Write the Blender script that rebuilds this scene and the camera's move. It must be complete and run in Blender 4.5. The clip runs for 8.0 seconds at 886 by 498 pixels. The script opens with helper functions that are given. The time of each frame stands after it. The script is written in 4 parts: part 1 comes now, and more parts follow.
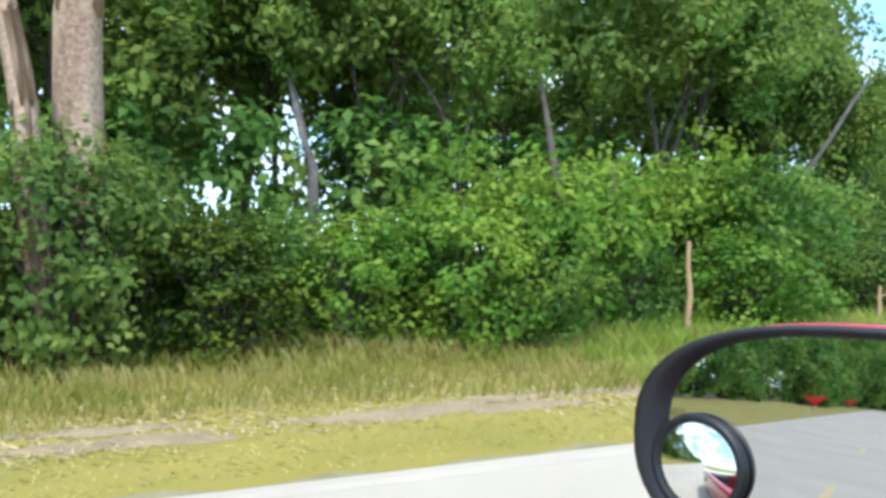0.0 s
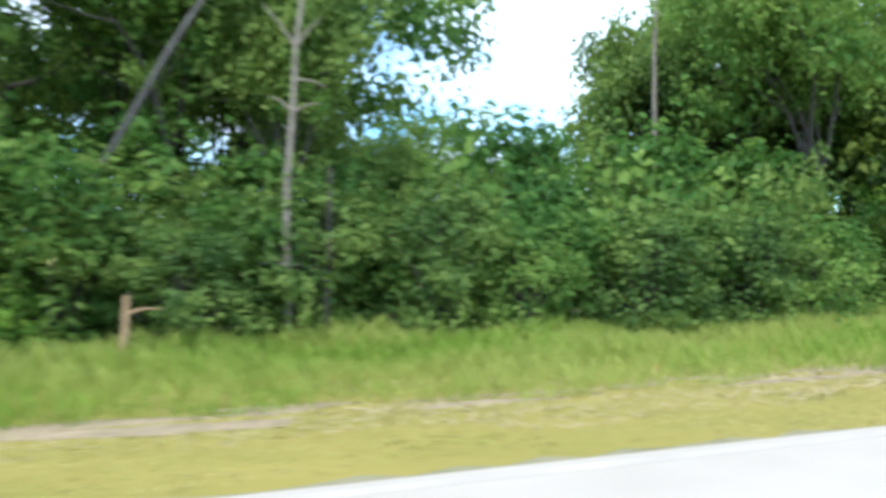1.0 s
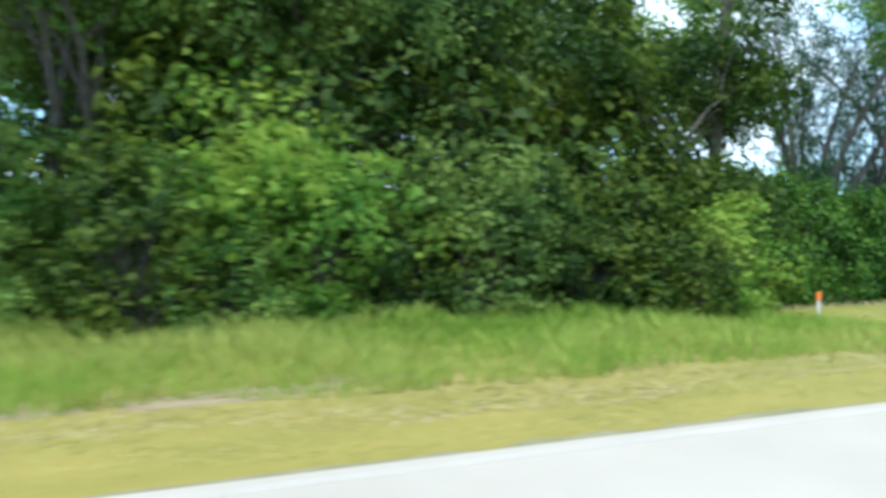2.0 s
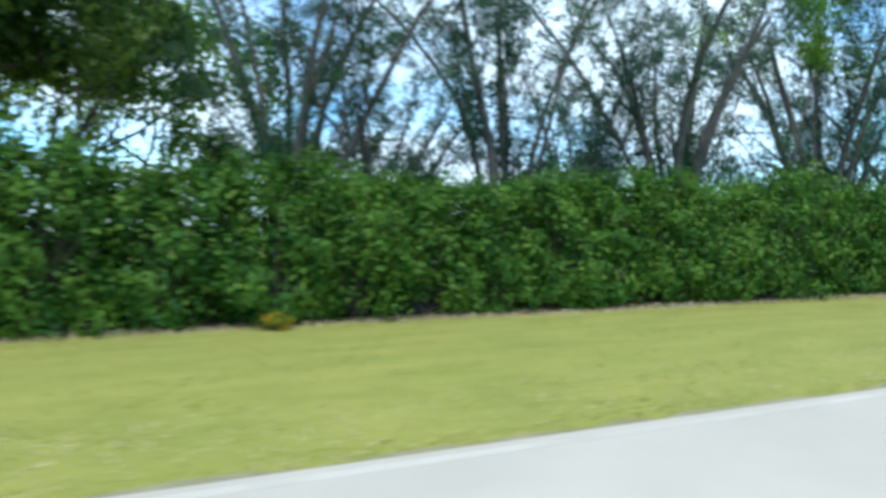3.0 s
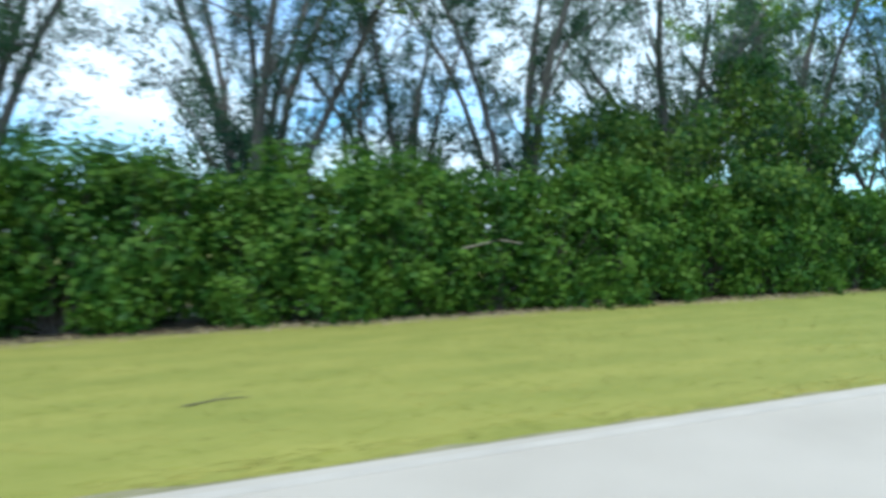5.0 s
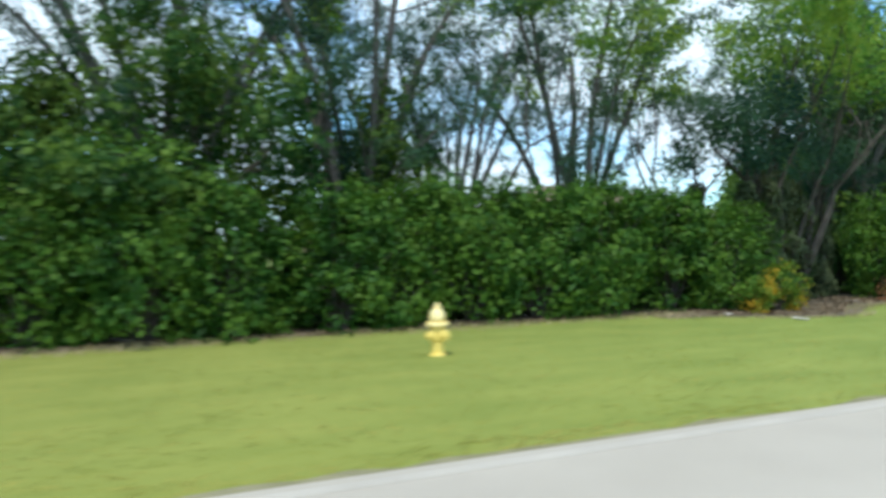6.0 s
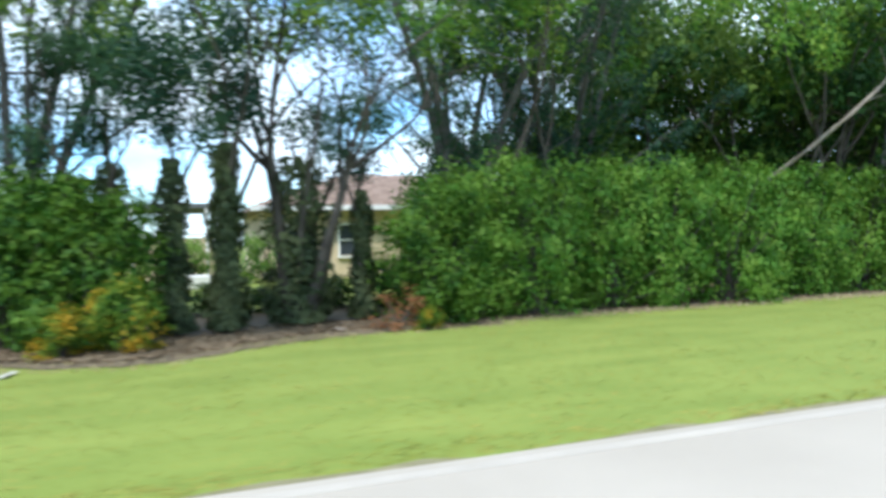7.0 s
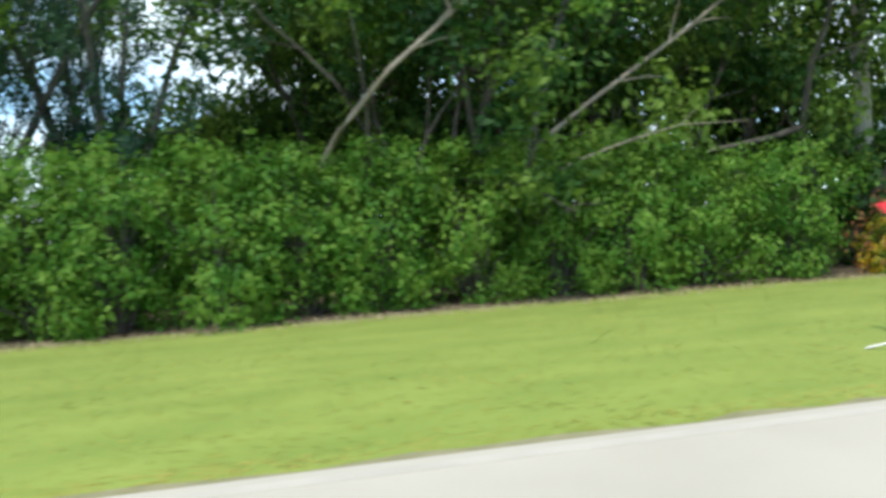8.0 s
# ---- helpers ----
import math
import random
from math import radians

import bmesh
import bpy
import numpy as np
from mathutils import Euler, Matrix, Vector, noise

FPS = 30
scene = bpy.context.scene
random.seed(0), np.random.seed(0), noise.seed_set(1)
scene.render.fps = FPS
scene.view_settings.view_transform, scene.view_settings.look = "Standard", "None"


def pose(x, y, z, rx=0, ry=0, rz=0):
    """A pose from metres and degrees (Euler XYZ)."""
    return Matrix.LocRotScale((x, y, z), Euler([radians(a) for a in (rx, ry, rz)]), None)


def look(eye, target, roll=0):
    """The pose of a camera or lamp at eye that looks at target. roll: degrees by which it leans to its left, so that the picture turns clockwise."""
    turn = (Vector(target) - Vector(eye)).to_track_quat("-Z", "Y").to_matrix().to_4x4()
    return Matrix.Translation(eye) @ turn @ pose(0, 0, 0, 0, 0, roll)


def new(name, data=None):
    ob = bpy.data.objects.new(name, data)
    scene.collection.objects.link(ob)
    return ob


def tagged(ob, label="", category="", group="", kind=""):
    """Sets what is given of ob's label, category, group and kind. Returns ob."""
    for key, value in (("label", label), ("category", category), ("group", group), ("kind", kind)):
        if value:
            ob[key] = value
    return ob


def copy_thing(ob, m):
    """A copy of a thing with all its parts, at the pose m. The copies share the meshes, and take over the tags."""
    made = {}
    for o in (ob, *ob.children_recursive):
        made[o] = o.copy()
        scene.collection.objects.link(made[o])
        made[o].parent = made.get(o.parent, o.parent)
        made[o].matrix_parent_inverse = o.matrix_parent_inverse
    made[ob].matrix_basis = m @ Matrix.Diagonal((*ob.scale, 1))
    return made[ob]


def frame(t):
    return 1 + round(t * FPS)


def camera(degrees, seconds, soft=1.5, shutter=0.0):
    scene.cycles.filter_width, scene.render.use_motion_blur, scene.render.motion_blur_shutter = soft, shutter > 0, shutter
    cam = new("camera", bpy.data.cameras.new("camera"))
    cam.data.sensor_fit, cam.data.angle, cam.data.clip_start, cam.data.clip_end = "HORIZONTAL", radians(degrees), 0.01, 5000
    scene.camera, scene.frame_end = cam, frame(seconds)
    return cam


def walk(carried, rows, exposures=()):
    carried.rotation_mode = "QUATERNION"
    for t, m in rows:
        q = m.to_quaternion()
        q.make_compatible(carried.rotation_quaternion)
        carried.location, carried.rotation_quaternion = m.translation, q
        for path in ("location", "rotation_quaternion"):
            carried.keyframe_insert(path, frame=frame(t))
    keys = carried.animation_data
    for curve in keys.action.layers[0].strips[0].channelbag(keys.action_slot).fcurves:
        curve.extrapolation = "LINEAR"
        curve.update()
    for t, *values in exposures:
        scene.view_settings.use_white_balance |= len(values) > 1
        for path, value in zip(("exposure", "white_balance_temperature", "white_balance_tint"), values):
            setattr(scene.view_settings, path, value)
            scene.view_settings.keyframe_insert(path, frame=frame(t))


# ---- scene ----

# ---- camera and its way along the road (x is the driving direction, y is to the verge) ----
cam = camera(64.9, 8.0, soft=3.5, shutter=0.22)
PATH = [
    (0.0, pose(0.00, 0, 1.55, 89.94, -1.09, -23.52)),
    (0.034, pose(0.00, 0, 1.55, 89.94, -1.09, -23.52)),
    (0.1, pose(1.46, 0, 1.55, 90.02, -0.96, -23.00)),
    (0.2, pose(2.93, 0, 1.55, 90.12, -0.84, -22.50)),
    (0.3, pose(4.39, 0, 1.55, 90.22, -0.71, -22.00)),
    (0.4, pose(5.86, 0, 1.55, 90.32, -0.58, -21.50)),
    (0.5, pose(7.33, 0, 1.55, 90.40, -0.47, -21.02)),
    (0.7, pose(10.31, 0, 1.55, 90.38, -0.43, -20.42)),
    (1.0, pose(14.81, 0, 1.55, 90.09, -0.47, -19.85)),
    (1.2, pose(17.83, 0, 1.55, 89.63, -0.20, -20.29)),
    (2.3, pose(34.73, 0, 1.55, 89.07, -0.63, -22.51)),
    (2.5, pose(37.83, 0, 1.55, 89.53, -0.60, -22.54)),
    (2.7, pose(40.93, 0, 1.55, 89.44, 0.01, -24.13)),
    (3.0, pose(45.60, 0, 1.55, 88.98, -0.25, -25.32)),
    (3.5, pose(53.37, 0, 1.55, 90.37, 0.18, -23.99)),
    (4.0, pose(61.12, 0, 1.55, 90.28, 0.66, -24.54)),
    (4.5, pose(68.80, 0, 1.55, 89.34, 0.74, -24.48)),
    (5.0, pose(76.40, 0, 1.55, 88.92, 0.42, -24.82)),
    (5.2, pose(79.41, 0, 1.55, 88.69, 0.01, -24.75)),
    (6.3, pose(95.55, 0, 1.55, 90.09, 0.82, -23.47)),
    (6.5, pose(98.39, 0, 1.55, 90.19, 0.81, -23.82)),
    (7.0, pose(105.35, 0, 1.55, 89.25, 1.40, -20.55)),
    (7.5, pose(112.08, 0, 1.55, 88.58, 1.77, -16.30)),
    (8.0, pose(118.55, 0, 1.55, 87.86, 3.46, -11.05)),
]
walk(cam, PATH, exposures=[(0.0, 0.16, 6080, 13.5), (1.0, 0.18, 5880, 15), (2.5, 0.0, 5820, 8), (3.5, -0.30, 5680, 8), (5.2, -0.27, 5830, 8.5),
                            (6.3, -0.38, 6150, 9.5), (6.6, -0.34, 6150, 10), (7.0, 0.0, 6000, 13.5), (7.5, -0.10, 6270, 12.5), (8.0, -0.06, 6400, 10)])

# ---- light ----
SUN_EL, SUN_AZ = radians(61), radians(215)      # azimuth from +y towards +x
world = bpy.data.worlds.new("sky")
scene.world = world
world.use_nodes = True
wn, wl = world.node_tree.nodes, world.node_tree.links
wn.clear()
w_out = wn.new("ShaderNodeOutputWorld")
w_bg = wn.new("ShaderNodeBackground")
w_sky = wn.new("ShaderNodeTexSky")
w_sky.sky_type = "NISHITA"
w_sky.sun_disc = False
w_sky.sun_elevation, w_sky.sun_rotation = SUN_EL, SUN_AZ
w_sky.air_density, w_sky.dust_density, w_sky.ozone_density = 1.0, 0.3, 3.0
w_co = wn.new("ShaderNodeTexCoord")
w_map = wn.new("ShaderNodeMapping")
w_map.inputs["Scale"].default_value = (1.0, 1.0, 2.2)
w_noise = wn.new("ShaderNodeTexNoise")
w_noise.inputs["Scale"].default_value = 3.2
w_noise.inputs["Detail"].default_value = 6.0
w_ramp = wn.new("ShaderNodeValToRGB")
w_ramp.color_ramp.elements[0].position, w_ramp.color_ramp.elements[1].position = 0.35, 0.55
w_mix = wn.new("ShaderNodeMixRGB")
w_mix.inputs["Color2"].default_value = (9.6, 11.4, 12.4, 1)
wl.new(w_co.outputs["Generated"], w_map.inputs["Vector"])
wl.new(w_map.outputs["Vector"], w_noise.inputs["Vector"])
wl.new(w_noise.outputs["Fac"], w_ramp.inputs["Fac"])
wl.new(w_ramp.outputs["Color"], w_mix.inputs["Fac"])
w_tint = wn.new("ShaderNodeMixRGB")
w_tint.blend_type = "MULTIPLY"
w_tint.inputs["Fac"].default_value = 1.0
w_tint.inputs["Color2"].default_value = (1.55, 2.25, 2.35, 1)
wl.new(w_sky.outputs["Color"], w_tint.inputs["Color1"])
wl.new(w_tint.outputs["Color"], w_mix.inputs["Color1"])
wl.new(w_mix.outputs["Color"], w_bg.inputs["Color"])
w_bg.inputs["Strength"].default_value = 0.15
wl.new(w_bg.outputs["Background"], w_out.inputs["Surface"])

sun = new("sun", bpy.data.lights.new("sun", "SUN"))
sun.data.energy, sun.data.angle, sun.data.color = 4.35, radians(5), (1.0, 0.95, 0.86)
to_sun = Vector((math.sin(SUN_AZ) * math.cos(SUN_EL), math.cos(SUN_AZ) * math.cos(SUN_EL), math.sin(SUN_EL)))
sun.matrix_world = look(to_sun * 60, (0, 0, 0))


# ---- materials ----
def node_mat(name):
    m = bpy.data.materials.new(name)
    m.use_nodes = True
    n, l = m.node_tree.nodes, m.node_tree.links
    return m, n, l, n["Principled BSDF"]


def surface(name, low, high, scale=6.0, rough=0.7, metal=0.0, bump=0.2, bump_scale=40.0, coat=0.0, stretch=None):
    """A surface whose colour wanders between two tones at two scales, with fine relief."""
    m, n, l, b = node_mat(name)
    co = n.new("ShaderNodeTexCoord")
    big, fine, both = n.new("ShaderNodeTexNoise"), n.new("ShaderNodeTexNoise"), n.new("ShaderNodeMath")
    big.inputs["Scale"].default_value, fine.inputs["Scale"].default_value = scale, bump_scale
    big.inputs["Detail"].default_value, fine.inputs["Detail"].default_value = 5, 4
    both.operation = "MULTIPLY_ADD"
    both.inputs[1].default_value, both.inputs[2].default_value = 0.45, 0.28
    ramp = n.new("ShaderNodeValToRGB")
    ramp.color_ramp.elements[0].position, ramp.color_ramp.elements[1].position = 0.35, 0.68
    ramp.color_ramp.elements[0].color, ramp.color_ramp.elements[1].color = (*low, 1), (*high, 1)
    mixed = n.new("ShaderNodeMath")
    mixed.operation = "MULTIPLY_ADD"
    mixed.inputs[1].default_value = 0.6
    where = co.outputs["Object"]
    if stretch:
        sm = n.new("ShaderNodeMapping")
        sm.inputs["Scale"].default_value = stretch
        l.new(co.outputs["Object"], sm.inputs["Vector"])
        where = sm.outputs["Vector"]
    l.new(where, big.inputs["Vector"])
    l.new(co.outputs["Object"], fine.inputs["Vector"])
    l.new(fine.outputs["Fac"], both.inputs[0])
    l.new(big.outputs["Fac"], mixed.inputs[0])
    half = n.new("ShaderNodeMath")
    half.operation = "MULTIPLY"
    half.inputs[1].default_value = 0.4
    l.new(fine.outputs["Fac"], half.inputs[0])
    l.new(half.outputs[0], mixed.inputs[2])
    l.new(mixed.outputs[0], ramp.inputs["Fac"])
    l.new(ramp.outputs["Color"], b.inputs["Base Color"])
    b.inputs["Roughness"].default_value, b.inputs["Metallic"].default_value = rough, metal
    b.inputs["Coat Weight"].default_value = coat
    if bump:
        bp = n.new("ShaderNodeBump")
        bp.inputs["Strength"].default_value, bp.inputs["Distance"].default_value = bump, 0.02
        l.new(fine.outputs["Fac"], bp.inputs["Height"])
        l.new(bp.outputs["Normal"], b.inputs["Normal"])
    return m


def leafy(name, tones, through_light=0.35, rough=0.5, clump=0.9, stretch=(1, 1, 1)):
    """Leaves: each one a tone of its own, whole clumps lighter or darker, light shining through."""
    m, n, l, b = node_mat(name)
    geo, info, co = n.new("ShaderNodeNewGeometry"), n.new("ShaderNodeObjectInfo"), n.new("ShaderNodeTexCoord")
    noise_n, add, add2, ramp = n.new("ShaderNodeTexNoise"), n.new("ShaderNodeMath"), n.new("ShaderNodeMath"), n.new("ShaderNodeValToRGB")
    noise_n.inputs["Scale"].default_value, noise_n.inputs["Detail"].default_value = clump, 3
    sm = n.new("ShaderNodeMapping")
    sm.inputs["Scale"].default_value = stretch
    l.new(co.outputs["Object"], sm.inputs["Vector"])
    l.new(sm.outputs["Vector"], noise_n.inputs["Vector"])
    add.operation = "MULTIPLY_ADD"
    add.inputs[1].default_value = 0.36
    l.new(geo.outputs["Random Per Island"], add.inputs[0])
    widen = n.new("ShaderNodeMath")
    widen.operation = "MULTIPLY_ADD"
    widen.inputs[1].default_value, widen.inputs[2].default_value = 1.8, -0.36
    l.new(noise_n.outputs["Fac"], widen.inputs[0])
    l.new(widen.outputs[0], add.inputs[2])
    add2.operation = "MULTIPLY_ADD"
    add2.inputs[1].default_value = 0.22
    l.new(info.outputs["Random"], add2.inputs[0])
    l.new(add.outputs[0], add2.inputs[2])
    els = ramp.color_ramp.elements
    els[0].position, els[1].position = 0.42, 1.0
    els[0].color, els[1].color = (*tones[0], 1), (*tones[-1], 1)
    for i, tone in enumerate(tones[1:-1]):
        e = els.new(0.42 + 0.58 * (i + 1) / (len(tones) - 1))
        e.color = (*tone, 1)
    l.new(add2.outputs[0], ramp.inputs["Fac"])
    l.new(ramp.outputs["Color"], b.inputs["Base Color"])
    b.inputs["Roughness"].default_value = rough + 0.15
    b.inputs["Specular IOR Level"].default_value = 0.25
    tr, mix, out = n.new("ShaderNodeBsdfTranslucent"), n.new("ShaderNodeMixShader"), n["Material Output"]
    l.new(ramp.outputs["Color"], tr.inputs["Color"])
    mix.inputs["Fac"].default_value = through_light
    l.new(b.outputs["BSDF"], mix.inputs[1])
    l.new(tr.outputs["BSDF"], mix.inputs[2])
    l.new(mix.outputs["Shader"], out.inputs["Surface"])
    return m


M_GROUND = surface("grass_ground", (0.172, 0.186, 0.026), (0.258, 0.246, 0.045), 1.5, 0.95, bump=0.15, bump_scale=25, stretch=(0.4, 1, 1))
# greener turf further along the road, past the hydrant
gn, gl = M_GROUND.node_tree.nodes, M_GROUND.node_tree.links
g_co, g_sep, g_map, g_mix = gn.new("ShaderNodeTexCoord"), gn.new("ShaderNodeSeparateXYZ"), gn.new("ShaderNodeMapRange"), gn.new("ShaderNodeMixRGB")
g_map.inputs["From Min"].default_value, g_map.inputs["From Max"].default_value = 82, 104
g_mix.blend_type = "MULTIPLY"
g_mix.inputs["Color2"].default_value = (0.86, 1.09, 1.05, 1)
gl.new(g_co.outputs["Object"], g_sep.inputs["Vector"])
gl.new(g_sep.outputs["X"], g_map.inputs["Value"])
gl.new(g_map.outputs["Result"], g_mix.inputs["Fac"])
gl.new(gn["Color Ramp"].outputs["Color"], g_mix.inputs["Color1"])
g_dry, g_left = gn.new("ShaderNodeMixRGB"), gn.new("ShaderNodeMapRange")
g_dry.blend_type = "MULTIPLY"
g_dry.inputs["Color2"].default_value = (1.12, 0.94, 1.1, 1)
g_left.inputs["From Min"].default_value, g_left.inputs["From Max"].default_value = 45, 34
gl.new(g_sep.outputs["X"], g_left.inputs["Value"])
gl.new(g_left.outputs["Result"], g_dry.inputs["Fac"])
gl.new(g_mix.outputs["Color"], g_dry.inputs["Color1"])
gl.new(g_dry.outputs["Color"], gn["Principled BSDF"].inputs["Base Color"])
M_SOIL = surface("leaf_litter", (0.075, 0.058, 0.034), (0.175, 0.135, 0.082), 1.3, 0.95, bump=0.8, bump_scale=18)
M_ROAD = surface("pale_asphalt", (0.362, 0.322, 0.264), (0.450, 0.403, 0.336), 0.5, 0.9, bump=0.4, bump_scale=90)
M_SHOULDER = surface("sandy_gravel", (0.17, 0.160, 0.075), (0.28, 0.250, 0.145), 3.0, 0.95, bump=0.6, bump_scale=60)
M_LINE = surface("white_road_paint", (0.375, 0.338, 0.285), (0.480, 0.436, 0.37), 1.5, 0.7)
M_YELLOW = surface("yellow_road_paint", (0.44, 0.33, 0.16), (0.54, 0.41, 0.20), 4.0, 0.7)
M_LAWN = leafy("lawn_blades", [(0.170, 0.195, 0.026), (0.225, 0.232, 0.038), (0.300, 0.270, 0.060)], 0.08, 0.8, 1.6, (0.4, 1, 1))
M_SHORT = leafy("yellowing_blades", [(0.22, 0.235, 0.045), (0.28, 0.28, 0.065), (0.36, 0.32, 0.11)], 0.08, 0.8, 1.4, (0.35, 1, 1))
M_TALL = leafy("tall_grass_blades", [(0.18, 0.30, 0.04), (0.30, 0.44, 0.065), (0.46, 0.51, 0.13)], 0.55, 0.7, 0.6, (0.3, 1, 1))
M_TALLDRY = leafy("tall_yellowing_blades", [(0.24, 0.27, 0.05), (0.36, 0.36, 0.09), (0.52, 0.46, 0.19)], 0.55, 0.7, 0.6, (0.3, 1, 1))
M_DRY = leafy("dry_grass_blades", [(0.25, 0.24, 0.08), (0.37, 0.31, 0.14), (0.48, 0.38, 0.24)], 0.1, 0.7, 0.8, (0.15, 1.3, 1))
M_HEDGE = leafy("hedge_leaves", [(0.016, 0.062, 0.007), (0.036, 0.114, 0.011), (0.106, 0.208, 0.021)], 0.35, 0.45, 1.9)
M_HEDGE_B = leafy("light_hedge_leaves", [(0.042, 0.132, 0.014), (0.088, 0.225, 0.024), (0.165, 0.295, 0.038)], 0.38, 0.45, 2.0)
M_ROW = leafy("row_tree_leaves", [(0.013, 0.050, 0.034), (0.024, 0.076, 0.044), (0.056, 0.122, 0.048)], 0.32, 0.5, 0.45)
M_WOOD = leafy("wood_leaves", [(0.052, 0.140, 0.027), (0.112, 0.240, 0.045), (0.235, 0.355, 0.072)], 0.50, 0.5, 0.6)
# young leaves, with sunlight put into their bright yellow-green
M_LIGHT = leafy("sunlit_young_leaves", [(0.060, 0.170, 0.020), (0.140, 0.290, 0.036), (0.265, 0.385, 0.052)], 0.48, 0.5, 0.8)
M_DARK = leafy("oak_leaves", [(0.058, 0.126, 0.030), (0.118, 0.210, 0.046), (0.220, 0.315, 0.068)], 0.50, 0.5, 0.7)
# olive leaves, darkened in colour to stand for shade under the trees
M_OLIVE_SHADE = leafy("shade_darkened_olive_leaves", [(0.015, 0.043, 0.006), (0.032, 0.074, 0.008), (0.105, 0.152, 0.015)], 0.35, 0.5, 0.8)
# canopy shade is put into this dark leaf colour
M_SHADE = leafy("shade_darkened_leaves", [(0.014, 0.052, 0.012), (0.030, 0.092, 0.017), (0.130, 0.215, 0.030)], 0.38, 0.5, 0.45)
M_YELLOWLEAF = leafy("yellowing_leaves", [(0.040, 0.120, 0.012), (0.095, 0.190, 0.016), (0.200, 0.250, 0.020), (0.50, 0.31, 0.02)], 0.4, 0.5, 1.5)
M_RUST = leafy("withered_leaves", [(0.12, 0.055, 0.025), (0.24, 0.10, 0.04), (0.32, 0.16, 0.07)], 0.25, 0.7, 1.5)
M_IVY = leafy("ivy_leaves", [(0.030, 0.050, 0.024), (0.060, 0.088, 0.038), (0.110, 0.138, 0.058)], 0.3, 0.5, 1.0)
M_BARK = surface("grey_bark", (0.040, 0.034, 0.028), (0.110, 0.095, 0.078), 5.0, 0.9, bump=0.9, bump_scale=24)
M_ROWBARK = surface("grey_smooth_bark", (0.062, 0.059, 0.056), (0.150, 0.142, 0.130), 4.0, 0.9, bump=0.7, bump_scale=22)
M_SAND = surface("bare_sandy_soil", (0.20, 0.158, 0.085), (0.32, 0.245, 0.15), 3.0, 0.95, bump=0.5, bump_scale=30)
M_PALEBARK = surface("pale_peeling_bark", (0.19, 0.12, 0.08), (0.52, 0.39, 0.29), 2.6, 0.85, bump=0.9, bump_scale=16, stretch=(1, 1, 0.12))
M_PEEL = surface("fresh_tan_bark", (0.44, 0.31, 0.22), (0.60, 0.46, 0.35), 4.0, 0.85, bump=0.6, bump_scale=22, stretch=(1, 1, 0.2))
M_PALEBARK.node_tree.nodes["Color Ramp"].color_ramp.elements[0].position = 0.36
M_PALEBARK.node_tree.nodes["Color Ramp"].color_ramp.elements[1].position = 0.62
M_TAN = surface("tan_dead_stem", (0.30, 0.19, 0.10), (0.48, 0.33, 0.19), 5.0, 0.9, bump=0.6, bump_scale=30)
M_DEADWOOD = surface("bleached_deadwood", (0.15, 0.125, 0.10), (0.33, 0.29, 0.23), 4.0, 0.85, bump=0.6, bump_scale=30)


# ---- mesh helpers ----
def mesh_object(name, data, parent=None, label=""):
    ob = new(name, data)
    if parent:
        ob.parent = parent
    if label:
        ob["label"] = label
    return ob


def part(name, bm, material, parent=None, label="", smooth=False):
    """Links a bmesh as one mesh object under a thing or a part."""
    me = bpy.data.meshes.new(name)
    bm.normal_update()
    bm.to_mesh(me)
    bm.free()
    me.materials.append(material)
    if smooth:
        me.shade_smooth()
    return mesh_object(name, me, parent, label)


def thing(name, at=(0, 0, 0), rz=0.0, label="", category="", group="", kind=""):
    ob = new(name)
    ob.empty_display_size = 0.2
    ob.matrix_world = pose(*at, 0, 0, rz)
    return tagged(ob, label, category, group, kind)


def raw_mesh(name, verts, faces, material, smooth=False):
    """A mesh from arrays: verts (n, 3), faces (m, k)."""
    me = bpy.data.meshes.new(name)
    verts, faces = np.asarray(verts, np.float32), np.asarray(faces, np.int32)
    m, k = faces.shape
    me.vertices.add(len(verts))
    me.vertices.foreach_set("co", verts.ravel())
    me.loops.add(m * k)
    me.loops.foreach_set("vertex_index", faces.ravel())
    me.polygons.add(m)
    me.polygons.foreach_set("loop_start", np.arange(0, m * k, k, dtype=np.int32))
    me.update(calc_edges=True)
    me.validate()
    me.materials.append(material)
    if smooth:
        me.shade_smooth()
    return me


def unit(v):
    return v / (np.linalg.norm(v, axis=-1, keepdims=True) + 1e-9)


def leaf_mesh(name, points, outward, length, width, material, rng, droop=0.35, simple=False):
    """One folded kite per leaf, at points, facing roughly outward and up."""
    n = len(points)
    normal = unit(outward + rng.normal(0, 0.55, (n, 3)) + (0, 0, 0.45))
    along = rng.normal(0, 1, (n, 3)) + outward * 0.7 - np.array([0, 0, droop])
    along = unit(along - (along * normal).sum(1, keepdims=True) * normal)
    side = np.cross(normal, along)
    size = rng.uniform(0.6, 1.25, (n, 1))
    ln, wd = length * size, width * size * 0.5
    fold = normal * wd * 0.35
    a = points - along * ln * 0.5
    b = points + side * wd + fold
    c = points + along * ln * 0.5 - normal * ln * 0.12
    d = points - side * wd + fold
    if simple:
        verts = np.stack([a + side * wd, a - side * wd, c], 1).reshape(-1, 3)
        return raw_mesh(name, verts, np.arange(3 * n).reshape(n, 3), material)
    verts = np.stack([a, b, c, d], 1).reshape(-1, 3)
    return raw_mesh(name, verts, np.arange(4 * n).reshape(n, 4), material)


